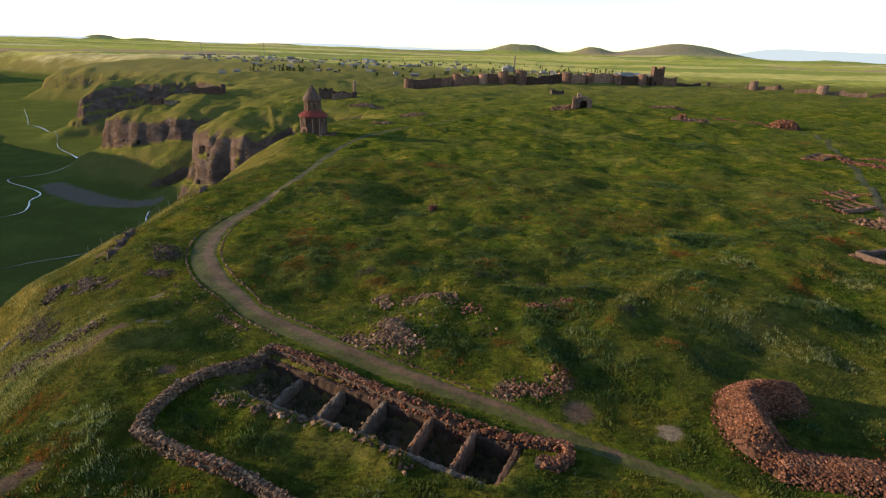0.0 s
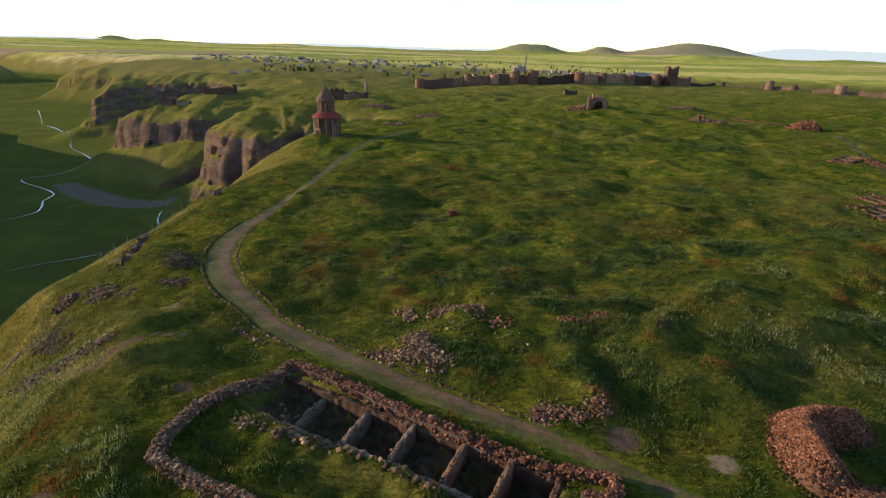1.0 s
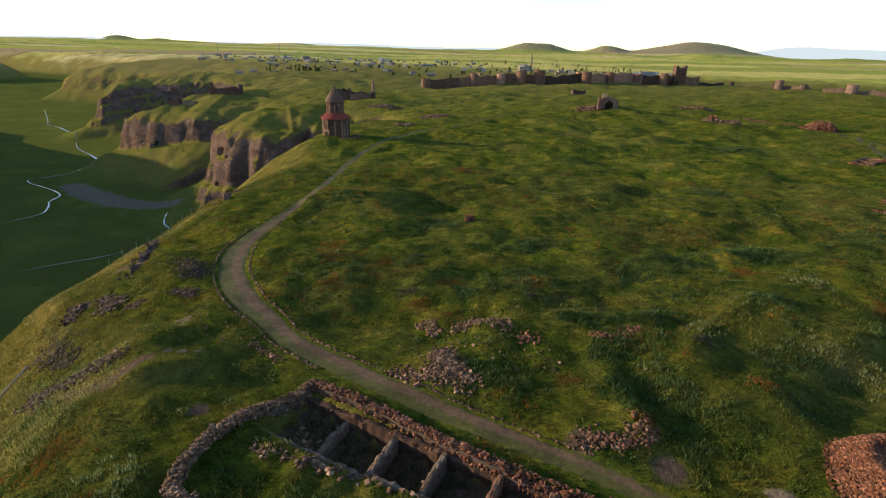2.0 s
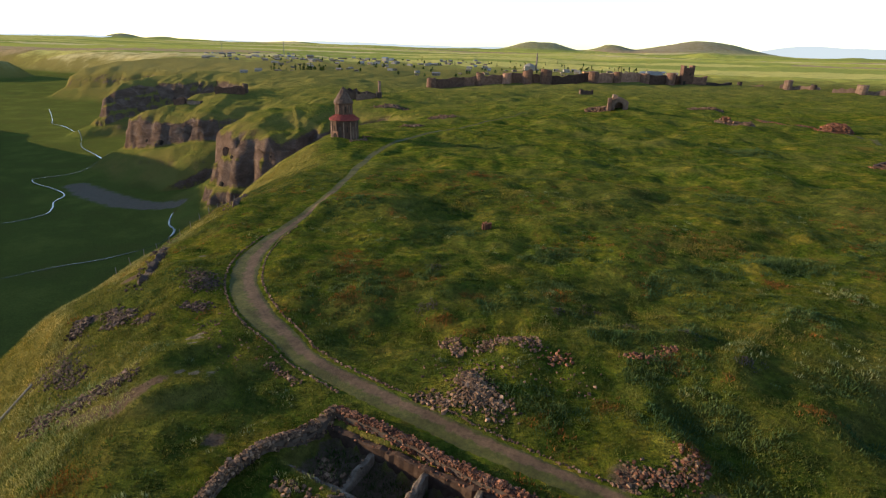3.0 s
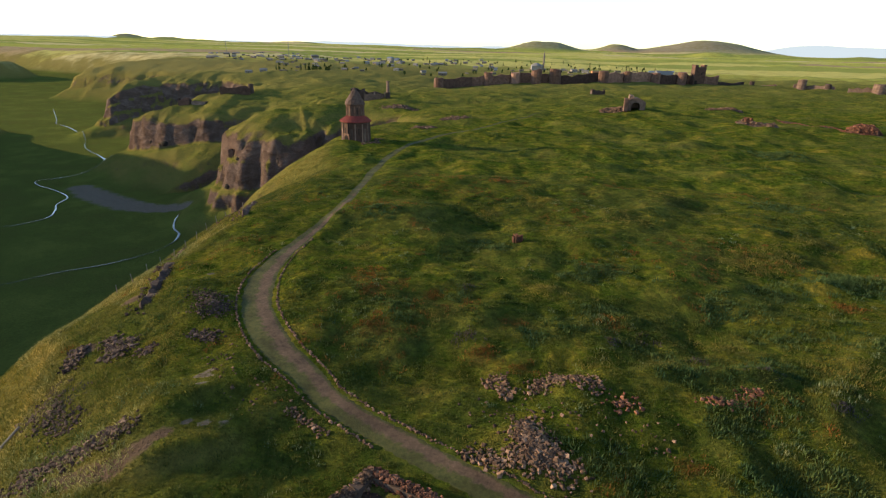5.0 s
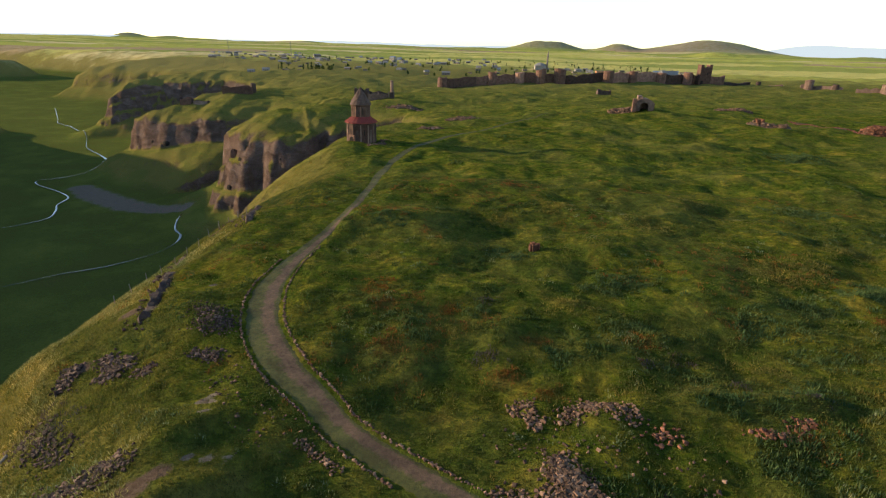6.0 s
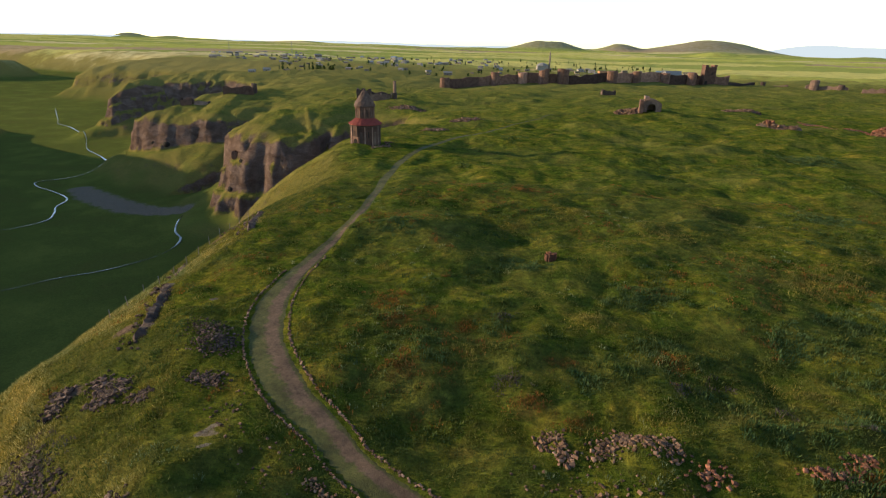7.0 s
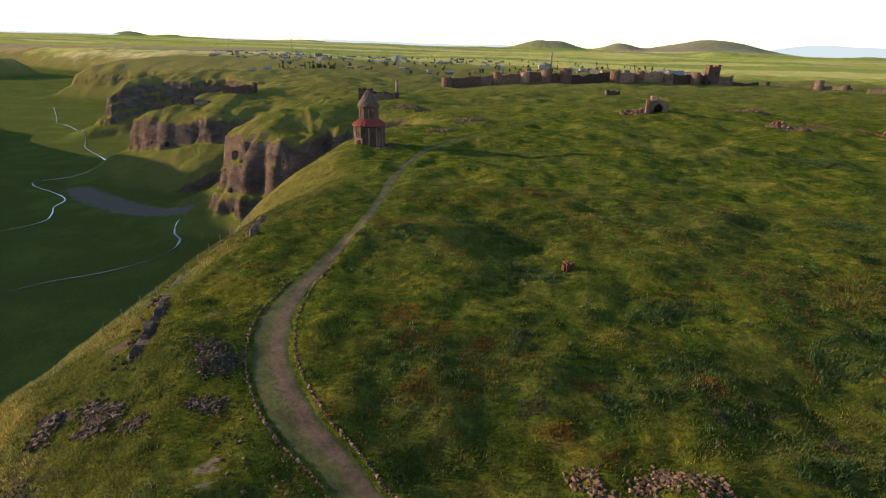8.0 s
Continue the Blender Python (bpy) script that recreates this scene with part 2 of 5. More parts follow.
# rim of the plateau: x, y, height of the rim, height of the rock face under it
RIM = [(-14, -400, 0, 0), (-16, 0, 0, 0), (-21, 28, 0, 0), (-24.5, 44, 0, 0), (-31, 56, 0, 0), (-38.4, 66, 0, 0), (-40.6, 100, 0, 0), (-35.8, 136, 0, 0), (-44.8, 160, 0, 0),
       (-43.4, 180, 0, 0), (-43, 196, -0.5, 0), (-37, 212, -1, 0), (-26, 232, -2, 0), (-20, 256, -3, 0), (-42, 280, -5, 0), (-66, 272, -8, 20), (-84, 250, -11, 31),
       (-106, 253, -12, 36), (-128, 263, -12, 38), (-142, 288, -15, 32), (-132, 315, -18, 18), (-150, 340, -18, 15), (-172, 336, -20, 14), (-205, 344, -21, 17),
       (-233, 352, -23, 21), (-226, 392, -20, 20), (-195, 440, -18, 12), (-205, 486, -10, 8), (-245, 515, -7, 14), (-300, 508, -9, 24), (-320, 492, -13, 28),
       (-342, 484, -21, 26), (-338, 540, -18, 20), (-280, 620, -15, 8), (-300, 690, -14, 8), (-400, 735, -18, 14), (-520, 760, -22, 16), (-590, 775, -28, 16),
       (-595, 840, -24, 10), (-560, 960, -18, 6), (-760, 1180, -14, 4), (-1500, 1500, -10, 0), (-6000, 2000, -8, 0)]
# the bank on the other side of the river, low except for a raised unseen stretch that shades the gorge
BANK = [(-230, -400), (-270, 60), (-330, 220), (-372, 340), (-400, 430), (-440, 470), (-560, 500), (-760, 560), (-980, 800), (-900, 960), (-850, 1040), (-1000, 1150), (-6000, 1700)]
MOUNDS = [(-24, 95.5, 1.0, 5.5), (-18, 95.5, 0.8, 4.5), (9, 38, 0.7, 4), (22.3, 42.3, 1.1, 2.6), (-3.8, 44.6, 0.7, 2.8), (2, 55, 0.8, 6), (9, 50, 0.7, 5), (15, 49, 0.8, 5), (30, 52, 0.8, 6),
          (22, 115, 0.8, 8), (-5, 80, 0.6, 6), (5, 88, 0.9, 5), (40, 95, 0.9, 9), (60, 130, 1.2, 12), (-10, 140, 1.0, 9), (20, 160, 1.1, 12), (70, 60, 0.8, 7), (48, 70, 0.7, 6),
          (-33, 46, 0.9, 3.5), (-29, 43, 0.8, 3.0), (64, 269, 2.0, 16), (92, 214, 1.6, 10), (-30, 262, 2.0, 14), (-15, 233, 1.2, 10), (-42.4, 165, -0.3, 9), (-15.5, 33.9, 0.6, 1.2), (-13, 33.2, 0.7, 1.2), (-10.5, 32.5, 0.75, 1.2), (-8, 32, 0.8, 1.2), (-5.6, 31.3, 0.9, 1.2), (-3.6, 30.2, 0.9, 1.1), (-2, 28.6, 0.8, 1.0)]
# low banks over buried walls: ends, height, half width; and hollows
RIDGES = [(-0.5, 51.5, 6.5, 53.6, 0.8, 1.3), (6.5, 53.6, 16.5, 54.4, 0.9, 1.5), (9.0, 47.0, 10.6, 37.8, 0.9, 1.1), (19, 49.5, 29.5, 60.5, 0.8, 1.8), (15.5, 43.5, 19, 49.5, 0.6, 1.4), (-29, 94, -13, 97, 1.0, 2.0), (-25.3, 43.2, -30.3, 41.3, 0.9, 1.1),
          (5, 117, 38, 112, 0.9, 2.4), (30, 75, 48, 79, 0.8, 2.0), (-14, 72, 0, 76, 0.6, 1.6), (0, 98, 22, 104, 0.8, 2.2), (48, 88, 52, 110, 0.7, 1.8), (-12, 120, 12, 131, 0.9, 2.6), (20, 140, 60, 150, 1.2, 3.0),
          (-4, 150, 30, 172, 1.2, 3.2), (45, 165, 80, 186, 1.3, 3.5), (10, 195, 60, 205, 1.5, 4.0), (-30, 48, -40, 51, 0.7, 1.3), (-22, 36, -33, 39, 0.6, 1.2), (-23, 31, -38, 27, 0.6, 1.6), (12, 27, 20, 22, 0.5, 1.4),
          (-48, 70, -46, 88, 0.6, 1.4), (-28, 98, -38, 110, 0.6, 2.0), (26, 45, 36, 52, 0.6, 1.6), (0, 62, 12, 66, 0.5, 1.5), (24, 66, 40, 64, 0.6, 1.6)]
HOLLOWS = [(25.0, 41.6, 1.0, 1.5), (12.6, 43, 0.9, 2.2), (13, 47.5, 0.6, 2.0), (26, 43, 0.9, 1.8), (19.6, 62.6, 0.7, 1.0), (-12, 66, 0.5, 2.6), (-10.5, 61, 0.4, 1.8), (3, 82, 0.5, 3.0), (30, 47, 0.6, 2.6), (42, 84, 0.7, 4), (8, 110, 0.6, 4), (60, 110, 1.0, 5),
           (70, 92, 0.9, 4), (-18, 27, 0.5, 2.5)]
HILLS = [(1760, 4250, 74, 330, 230), (1500, 4300, 40, 330, 230), (2030, 4300, 18, 260, 200), (496, 4250, 58, 190, 160), (350, 4250, 22, 130, 130), (640, 4250, 22, 140, 130),
         (1043, 4250, 50, 120, 120), (940, 4250, 18, 120, 120), (-2760, 4250, 34, 120, 110), (-2680, 4250, 14, 130, 110), (-2430, 4250, 20, 110, 110), (700, 3000, 14, 260, 80), (1500, 3200, 14, 300, 60),
         (1180, 2900, 22, 120, 60), (-2230, 4250, 14, 230, 140), (-1400, 4300, 18, 220, 100), (2400, 3500, 14, 200, 60)]
# sunken rooms beside the track: origin, along, across
ROOM_O, ROOM_U, ROOM_V = np.array((-12.6, 39.6)), np.array((0.905, -0.425)), np.array((-0.425, -0.905))


def nearest(x, y, line):
    """Distance to a polyline, the nearest segment and the place along it."""
    best = np.full(x.shape, 1e18)
    seg = np.zeros(x.shape, int)
    par = np.zeros(x.shape)
    for k in range(len(line) - 1):
        ax, ay, bx, by = line[k][0], line[k][1], line[k + 1][0], line[k + 1][1]
        dx, dy = bx - ax, by - ay
        t = np.clip(((x - ax) * dx + (y - ay) * dy) / (dx * dx + dy * dy), 0, 1)
        d = (x - ax - t * dx) ** 2 + (y - ay - t * dy) ** 2
        hit = d < best
        best, seg, par = np.where(hit, d, best), np.where(hit, k, seg), np.where(hit, t, par)
    return np.sqrt(best), seg, par


def inside(x, y, poly):
    odd = np.zeros(x.shape, bool)
    for (ax, ay), (bx, by) in zip(poly, poly[1:] + poly[:1]):
        cross = ((ay > y) != (by > y)) & (x < (bx - ax) * (y - ay) / ((by - ay) or 1e-9) + ax)
        odd ^= cross
    return odd


def room_uv(x, y):
    px, py = x - ROOM_O[0], y - ROOM_O[1]
    return px * ROOM_U[0] + py * ROOM_U[1], px * ROOM_V[0] + py * ROOM_V[1]


def relief(x, y):
    """Mounds, hollows and low banks of the near ground."""
    v = np.zeros(x.shape)
    for mx, my, h, r in MOUNDS:
        v += h * np.exp(-((x - mx) ** 2 + (y - my) ** 2) / (r * r))
    for mx, my, h, r in HOLLOWS:
        v -= 0.7 * h * np.exp(-((x - mx) ** 2 + (y - my) ** 2) / (r * r))
    banks = np.zeros(x.shape)
    for ax, ay, bx, by, h, r in RIDGES:
        t = np.clip(((x - ax) * (bx - ax) + (y - ay) * (by - ay)) / ((bx - ax) ** 2 + (by - ay) ** 2), 0, 1)
        q = (x - ax - t * (bx - ax)) ** 2 + (y - ay - t * (by - ay)) ** 2
        banks += 0.72 * h * np.exp(-q / (r * r))
    return v + banks * (0.75 + 0.45 * vnoise(x, y, 4, 23))


def ground_z(x, y):
    x, y = np.atleast_1d(np.asarray(x, float)), np.atleast_1d(np.asarray(y, float))
    far = smooth(120, 500, np.hypot(x, y))
    track, tseg, tpar = nearest(x, y, TRACK)
    half = np.array(TRACK_HALF)
    hollow = 1 - smooth(0.75, 1.25, track / (half[tseg] * (1 - tpar) + half[tseg + 1] * tpar))
    calm = smooth(1.5, 5.0, track)
    plain = vnoise(x, y, 34, 3, 3) * (0.9 + 1.2 * far) + (vnoise(x, y * 1.5, 16, 13, 2) * (0.75 + 0.5 * smooth(80, 200, y)) + vnoise(x, y, 9, 9, 2) * 0.7 + vnoise(x, y, 5.2, 19, 2) * 0.28 * (1 - far) + vnoise(x, y, 2.6, 17, 2) * 0.3 * (1 - far)) * (0.15 + 0.85 * calm)
    plain = plain + vnoise(x, y, 420, 5, 3) * 9 * smooth(600, 1500, y) + 26 * smooth(1400, 4800, np.hypot(x, y))
    plain = plain - 6 * np.exp(-((x + 50) / 70) ** 2 - ((y - 490) / 90) ** 2) - 3 * np.exp(-((x + 20) / 80) ** 2 - ((y - 640) / 110) ** 2)
    near = (np.abs(x) < 220) & (y > -60) & (y < 420)
    if near.any():
        plain[near] += relief(x[near], y[near])
    for mx, my, h, rx, ry in HILLS:
        q = ((x - mx) / rx) ** 2 + ((y - my) / ry) ** 2
        plain = plain + h * np.exp(-q) * (1 - 0.1 * np.exp(-q * 6))
    wob = vnoise(x, y, 22, 31, 3)
    d, seg, par = nearest(x, y, RIM)
    table = np.array([r[2:] for r in RIM], float)
    ztop = table[seg, 0] * (1 - par) + table[seg + 1, 0] * par
    face = table[seg, 1] * (1 - par) + table[seg + 1, 1] * par
    poly = [r[:2] for r in RIM] + [(-6000, 9000), (9000, 9000), (9000, -400)]
    s = np.where(inside(x, y, poly), -d, d) + wob * 1.0
    soft_out = np.clip(s + wob * np.clip(face, 0, 20) * 0.2, 0, 1e9)
    s = s + wob * np.clip(face, 0, 20) * 0.42
    rough = vnoise(x, y, 9, 41, 3)
    s = s + (rough * 0.24 + vnoise(x, y, 4.5, 43, 2) * 0.07) * np.clip(face, 0, 20)
    top = plain + ztop * np.exp(-np.clip(-s, 0, 1e9) / 45.0) * (s < 0) + ztop * (s >= 0)
    top = top - 0.16 * face * np.exp(np.clip(s, -1e9, 0) / 9.0)
    ztop = ztop - 0.16 * face
    face = face * 0.84
    out = np.clip(s, 0, 1e9)
    wide = (0.36 + 0.26 * vnoise(x, y, 30, 45, 2)) * face + 1.5
    step = out / wide
    drop = face * (0.30 * smooth(0, 0.22, step) + 0.45 * smooth(0.3, 0.62, step) + 0.25 * smooth(0.72, 1.0, step))
    run = np.clip(np.where(face > 3, soft_out - 0.6 * wide, out), 0, 1e9)
    turf_fall = np.where(run < 28.0, run * run / 48.0, 16.33 + (run - 28.0) * 1.17)
    talus_fall = np.where(run < 15.6, run * run / 48.0, 5.07 + (run - 15.6) * 0.82) + np.clip(run - 26, 0, 1e9) * 0.12
    rocky = np.clip(face / 6.0, 0, 1)
    fall = turf_fall * (1 - rocky) + talus_fall * rocky
    gully = vnoise(x, y * 0.6, 26, 51, 3) * np.clip(run / 12, 0, 1) * (1.8 - 1.1 * rocky) - 0.8 * np.clip(run / 20, 0, 1)
    right = np.where(s < 0, top, plain * np.exp(-out / 40) + ztop - drop - fall + gully)
    floor = FLOOR + vnoise(x, y, 60, 61, 3) * 1.2 + 6 * smooth(500, 900, np.hypot(x + 250, y - 300))
    db, _, _ = nearest(x, y, BANK)
    poly_b = BANK + [(-9000, 1500), (-9000, -400)]
    sb = np.where(inside(x, y, poly_b), db, -db) + vnoise(x, y, 90, 71, 3) * 26
    left = FLOOR + np.clip(sb, 0, 1e9) * 0.8
    # the unseen stretch at y < 330 is lifted to cast shade on the gorge
    cap = -34 + 58 * smooth(450, 330, y) - 12 * smooth(350, 440, y) + 22 * smooth(620, 900, y) + vnoise(x, y, 160, 81, 3) * 9 + 10 * smooth(1000, 3000, np.hypot(x, y))
    left = np.where(left > cap, cap + (left - cap) * 0.02, left)
    left = np.minimum(left, cap + 8)
    low = np.maximum(floor, left)
    k = 3.0
    z = k * np.logaddexp(right / k, low / k)
    z = z - 0.13 * hollow
    # the sunken rooms
    u, v = room_uv(x, y)
    dig = smooth(-4.2, -1.2, u) * smooth(21.35, 20.65, u) * smooth(-0.25, 0.35, v) * smooth(4.75, 4.15, v)
    return z - 1.5 * dig


CX, CY, CS = np.arange(-60, 150.1, 0.6), np.arange(8, 290.1, 0.6), 0.6
CZ = ground_z(*[a.ravel() for a in np.meshgrid(CX, CY)]).reshape(len(CY), len(CX))


def gz(x, y):
    u, v = (x - CX[0]) / CS, (y - CY[0]) / CS
    i, j = int(u), int(v)
    if 0 <= u and 0 <= v and i < len(CX) - 1 and j < len(CY) - 1:
        u, v = u - i, v - j
        return float((CZ[j, i] * (1 - u) + CZ[j, i + 1] * u) * (1 - v) + (CZ[j + 1, i] * (1 - u) + CZ[j + 1, i + 1] * u) * v)
    return float(ground_z(x, y)[0])


RUST = [(-21.1, 72.8, 2.2), (-19.4, 67.5, 1.6), (-16.6, 70.3, 1.0), (-12.9, 67.8, 1.3), (-17.9, 59.9, 1.6), (-7.6, 56.6, 1.3), (-4.1, 54.4, 1.2), (13.2, 49.5, 1.1), (6.2, 43.7, 1.2), (-4.2, 62.3, 1.3), (5.8, 63.3, 1.5),
        (-25, 28, 1.4), (-31, 34, 2.2), (-36, 33, 1.8), (11, 38.5, 1.2), (118, 180, 4), (22, 43.5, 1.2), (33, 70, 1.6), (-3, 119, 2.0), (-8, 160, 2.5), (44, 60, 1.6), (60, 78, 2.0)]
# dark leafy patches, straw-yellow patches and purple-grey thistle patches
LEAFY = [(-16.8, 63.9, 2.2), (-15.4, 62, 1.6), (8.2, 77.6, 3.4), (0.8, 43.8, 2.2), (12.7, 48.3, 2.2), (14.2, 43.9, 2.4), (19, 68.5, 3.2), (5.2, 66, 2.2), (5.1, 76.1, 2.6), (-5.6, 84.7, 2.8), (-9.7, 68.4, 1.6), (10.2, 53.3, 2.2), (10.6, 48.2, 2.2), (11.2, 41.5, 2.4),
         (1.9, 42.1, 2.0), (35.3, 76.5, 3.2), (24.6, 41.2, 1.8), (36.4, 76.4, 3.0), (59.5, 84.8, 4.0), (46.7, 110.5, 4.0), (75.9, 165, 6.0), (38.8, 53.4, 2.6), (43.2, 50.5, 2.4), (28, 73.4, 2.8), (26.9, 33.2, 1.5), (40, 75, 2.6), (-24, 94, 3.0),
         (17, 56, 2.4), (22, 62, 2.2), (-2, 60, 1.8), (30, 60, 2.4), (16, 41, 2.0), (14, 37, 1.6), (-12, 30.5, 1.6), (-17, 32, 1.4), (-5, 22.5, 2.0), (27, 48, 2.4), (8, 58, 1.8)]
STRAW = [(28.3, 82.2, 4.0), (33.5, 85.3, 3.5), (24.8, 54.2, 2.6), (22.5, 55.4, 2.2), (-12.5, 62.6, 1.4), (-11.4, 63.9, 1.2), (-23.1, 82.2, 2.0), (7.8, 43.1, 1.3), (-8, 44.6, 1.0), (2, 54.6, 1.6), (8, 55.2, 1.8), (-32, 39, 1.8), (-19, 35.5, 1.2), (-16, 30.5, 1.4), (16, 60, 2.2),
         (44, 92, 4.0), (-6, 100, 3.0), (16, 98, 3.5), (0, 70, 2.0), (50, 66, 2.5), (3, 106, 3.0), (30, 110, 4.0), (20, 52, 1.6)]
THISTLE = [(8.4, 60.5, 0.9), (16.2, 54.8, 1.1), (-8.6, 59, 1.2), (20, 50, 1.0), (-43.5, 51, 1.6), (-46, 53, 1.6), (12, 57, 0.9), (5, 59, 1.0), (-9, 70, 1.0)]
BARE = [(-29.4, 43.4, 0.8), (-30.4, 42.2, 1.2), (-31.6, 41.4, 1.4), (-33.2, 41.3, 1.3), (-34.8, 41.6, 1.1), (-36.6, 41.9, 1.0), (-39.4, 42.3, 0.9), (-25.2, 26.6, 0.9), (-26, 25.4, 1.1), (-27.2, 24, 1.4), (-29, 22.5, 1.5), (11.5, 34.5, 1.5), (6, 36.8, 1.2), (-22.5, 38.2, 0.9), (-47, 67, 1.3), (-50, 78, 1.6), (-52, 86, 1.4),
        (-51, 95, 1.2), (-46, 58, 1.0), (125, 251, 3), (132, 236, 3), (122, 240, 3), (-50, 128, 1.6), (-52, 120, 1.2)]
GREY = [(-238, 302, 8), (-230, 296, 9), (-222, 290, 10), (-214, 285, 10), (-206, 280, 10), (-198, 276, 10), (-190, 272, 10), (-182, 270, 9), (-174, 268, 8), (-166, 268, 7), (-158, 268, 6), (17.7, 32.4, 1.2), (-28.4, 44.8, 0.5), (-27.4, 45, 0.5), (-26.2, 45.2, 0.45), (-30.4, 52.2, 0.5), (-30.1, 51.2, 0.5), (-29.8, 49.6, 0.45), (-31, 51.4, 0.5), (-40.1, 72, 0.5)]


def blobs(x, y, spots):
    v = np.zeros(x.shape)
    for sx, sy, r in spots:
        v = np.maximum(v, np.exp(-((x - sx) ** 2 + (y - sy) ** 2) / (r * r)))
    return v


def sheet(name, xs, ys, mat):
    gx, gy = np.meshgrid(xs, ys)
    x, y = gx.ravel(), gy.ravel()
    z = ground_z(x, y)
    nx, ny = len(xs), len(ys)
    i = np.arange((nx - 1) * (ny - 1))
    a = i // (nx - 1) * nx + i % (nx - 1)
    quads = np.stack((a, a + 1, a + nx + 1, a + nx), 1)
    me = bpy.data.meshes.new(name)
    me.vertices.add(nx * ny)
    me.vertices.foreach_set("co", np.stack((x, y, z), 1).ravel())
    me.loops.add(quads.size)
    me.loops.foreach_set("vertex_index", quads.ravel())
    me.polygons.add(len(quads))
    me.polygons.foreach_set("loop_start", np.arange(len(quads)) * 4)
    me.polygons.foreach_set("use_smooth", np.ones(len(quads), bool))
    me.update(calc_edges=True)
    near = np.hypot(x, y) < 420
    cover = np.zeros((nx * ny, 4))
    xn, yn = x[near], y[near]
    d1, seg, par = nearest(xn, yn, TRACK)
    half = np.array(TRACK_HALF)
    w = half[seg] * (1 - par) + half[seg + 1] * par
    d2, _, _ = nearest(xn, yn, SIDE_TRACK)
    bare = np.maximum.reduce([(0.38 * (1 - smooth(0.7, 1.15, d1 / w)) + 0.25 * np.exp(-(d1 / w / 0.45) ** 2)) * (1 - 0.4 * smooth(90, 130, yn)), 0.7 * (1 - smooth(0.5, 1.5, d2)), blobs(xn, yn, BARE)])
    cover[near, 0], cover[near, 1], cover[near, 2] = bare, blobs(xn, yn, RUST), blobs(xn, yn, GREY)
    u, v = room_uv(xn, yn)
    cover[near, 0] = np.maximum(cover[near, 0], 0.62 * ((u > -2.4) & (u < 21) & (v > 0) & (v < 4.4)))
    layer = me.color_attributes.new("cover", "FLOAT_COLOR", "POINT")
    layer.data.foreach_set("color", cover.ravel())
    me.materials.append(mat)
    return new(name, me)


def lines(lo, hi, step):
    """Grid lines from lo to hi, spaced by step(v)."""
    out = [lo]
    while out[-1] < hi:
        out.append(out[-1] + step(out[-1]))
    return np.array(out)


def step_x(v):
    base = 0.58 * math.sqrt(1 + ((v + 5) / 62) ** 2)
    return min(base, 1.25) if -345 < v < -75 else base


def step_y(v):
    if v < 14:
        return 0.58 + (14 - v) * 0.09
    base = 0.58 * math.sqrt(1 + ((v - 48) / 62) ** 2)
    return min(base, 1.25) if 235 < v < 375 else min(base, 1.7) if 375 <= v < 520 else base


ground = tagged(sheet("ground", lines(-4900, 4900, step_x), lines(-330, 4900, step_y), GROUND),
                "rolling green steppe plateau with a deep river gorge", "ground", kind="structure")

# ---------------------------------------------------------------- mesh helpers


def mesh_from(name, bm, mat, flat=True):
    me = bpy.data.meshes.new(name)
    bm.to_mesh(me)
    bm.free()
    for m in (mat if isinstance(mat, (list, tuple)) else [mat]):
        me.materials.append(m)
    if not flat:
        me.polygons.foreach_set("use_smooth", np.ones(len(me.polygons), bool))
    return me


def part(name, bm, mat, parent=None, label=""):
    ob = new(name, mesh_from(name, bm, mat))
    ob.parent = parent
    return tagged(ob, label) if label else ob


def empty(name, m, label, category, group=""):
    ob = new(name)
    ob.empty_display_size = 0.3
    ob.matrix_basis = m
    return tagged(ob, label, category, group)


def box(bm, x0, x1, y0, y1, z0, z1, m=None, jitter=0.0, rnd=random):
    vs = []
    for z in (z0, z1):
        for x, y in ((x0, y0), (x1, y0), (x1, y1), (x0, y1)):
            p = Vector((x + rnd.uniform(-jitter, jitter), y + rnd.uniform(-jitter, jitter), z + rnd.uniform(-jitter, jitter)))
            vs.append(bm.verts.new(m @ p if m else p))
    for f in ((3, 2, 1, 0), (4, 5, 6, 7), (0, 1, 5, 4), (1, 2, 6, 5), (2, 3, 7, 6), (3, 0, 4, 7)):
        bm.faces.new([vs[k] for k in f])
    return bm


def ring_stack(bm, rings, sides, turn=0.0, close_top=True, close_bottom=True):
    """A lathe-like solid of straight facets: rings of (radius, height)."""
    loops = []
    for r, z in rings:
        loops.append([bm.verts.new((r * math.cos(turn + 2 * math.pi * k / sides), r * math.sin(turn + 2 * math.pi * k / sides), z)) for k in range(sides)])
    for a, b in zip(loops, loops[1:]):
        for k in range(sides):
            bm.faces.new((a[k], a[(k + 1) % sides], b[(k + 1) % sides], b[k]))
    if close_bottom:
        bm.faces.new(loops[0][::-1])
    if close_top:
        bm.faces.new(loops[-1])
    return bm


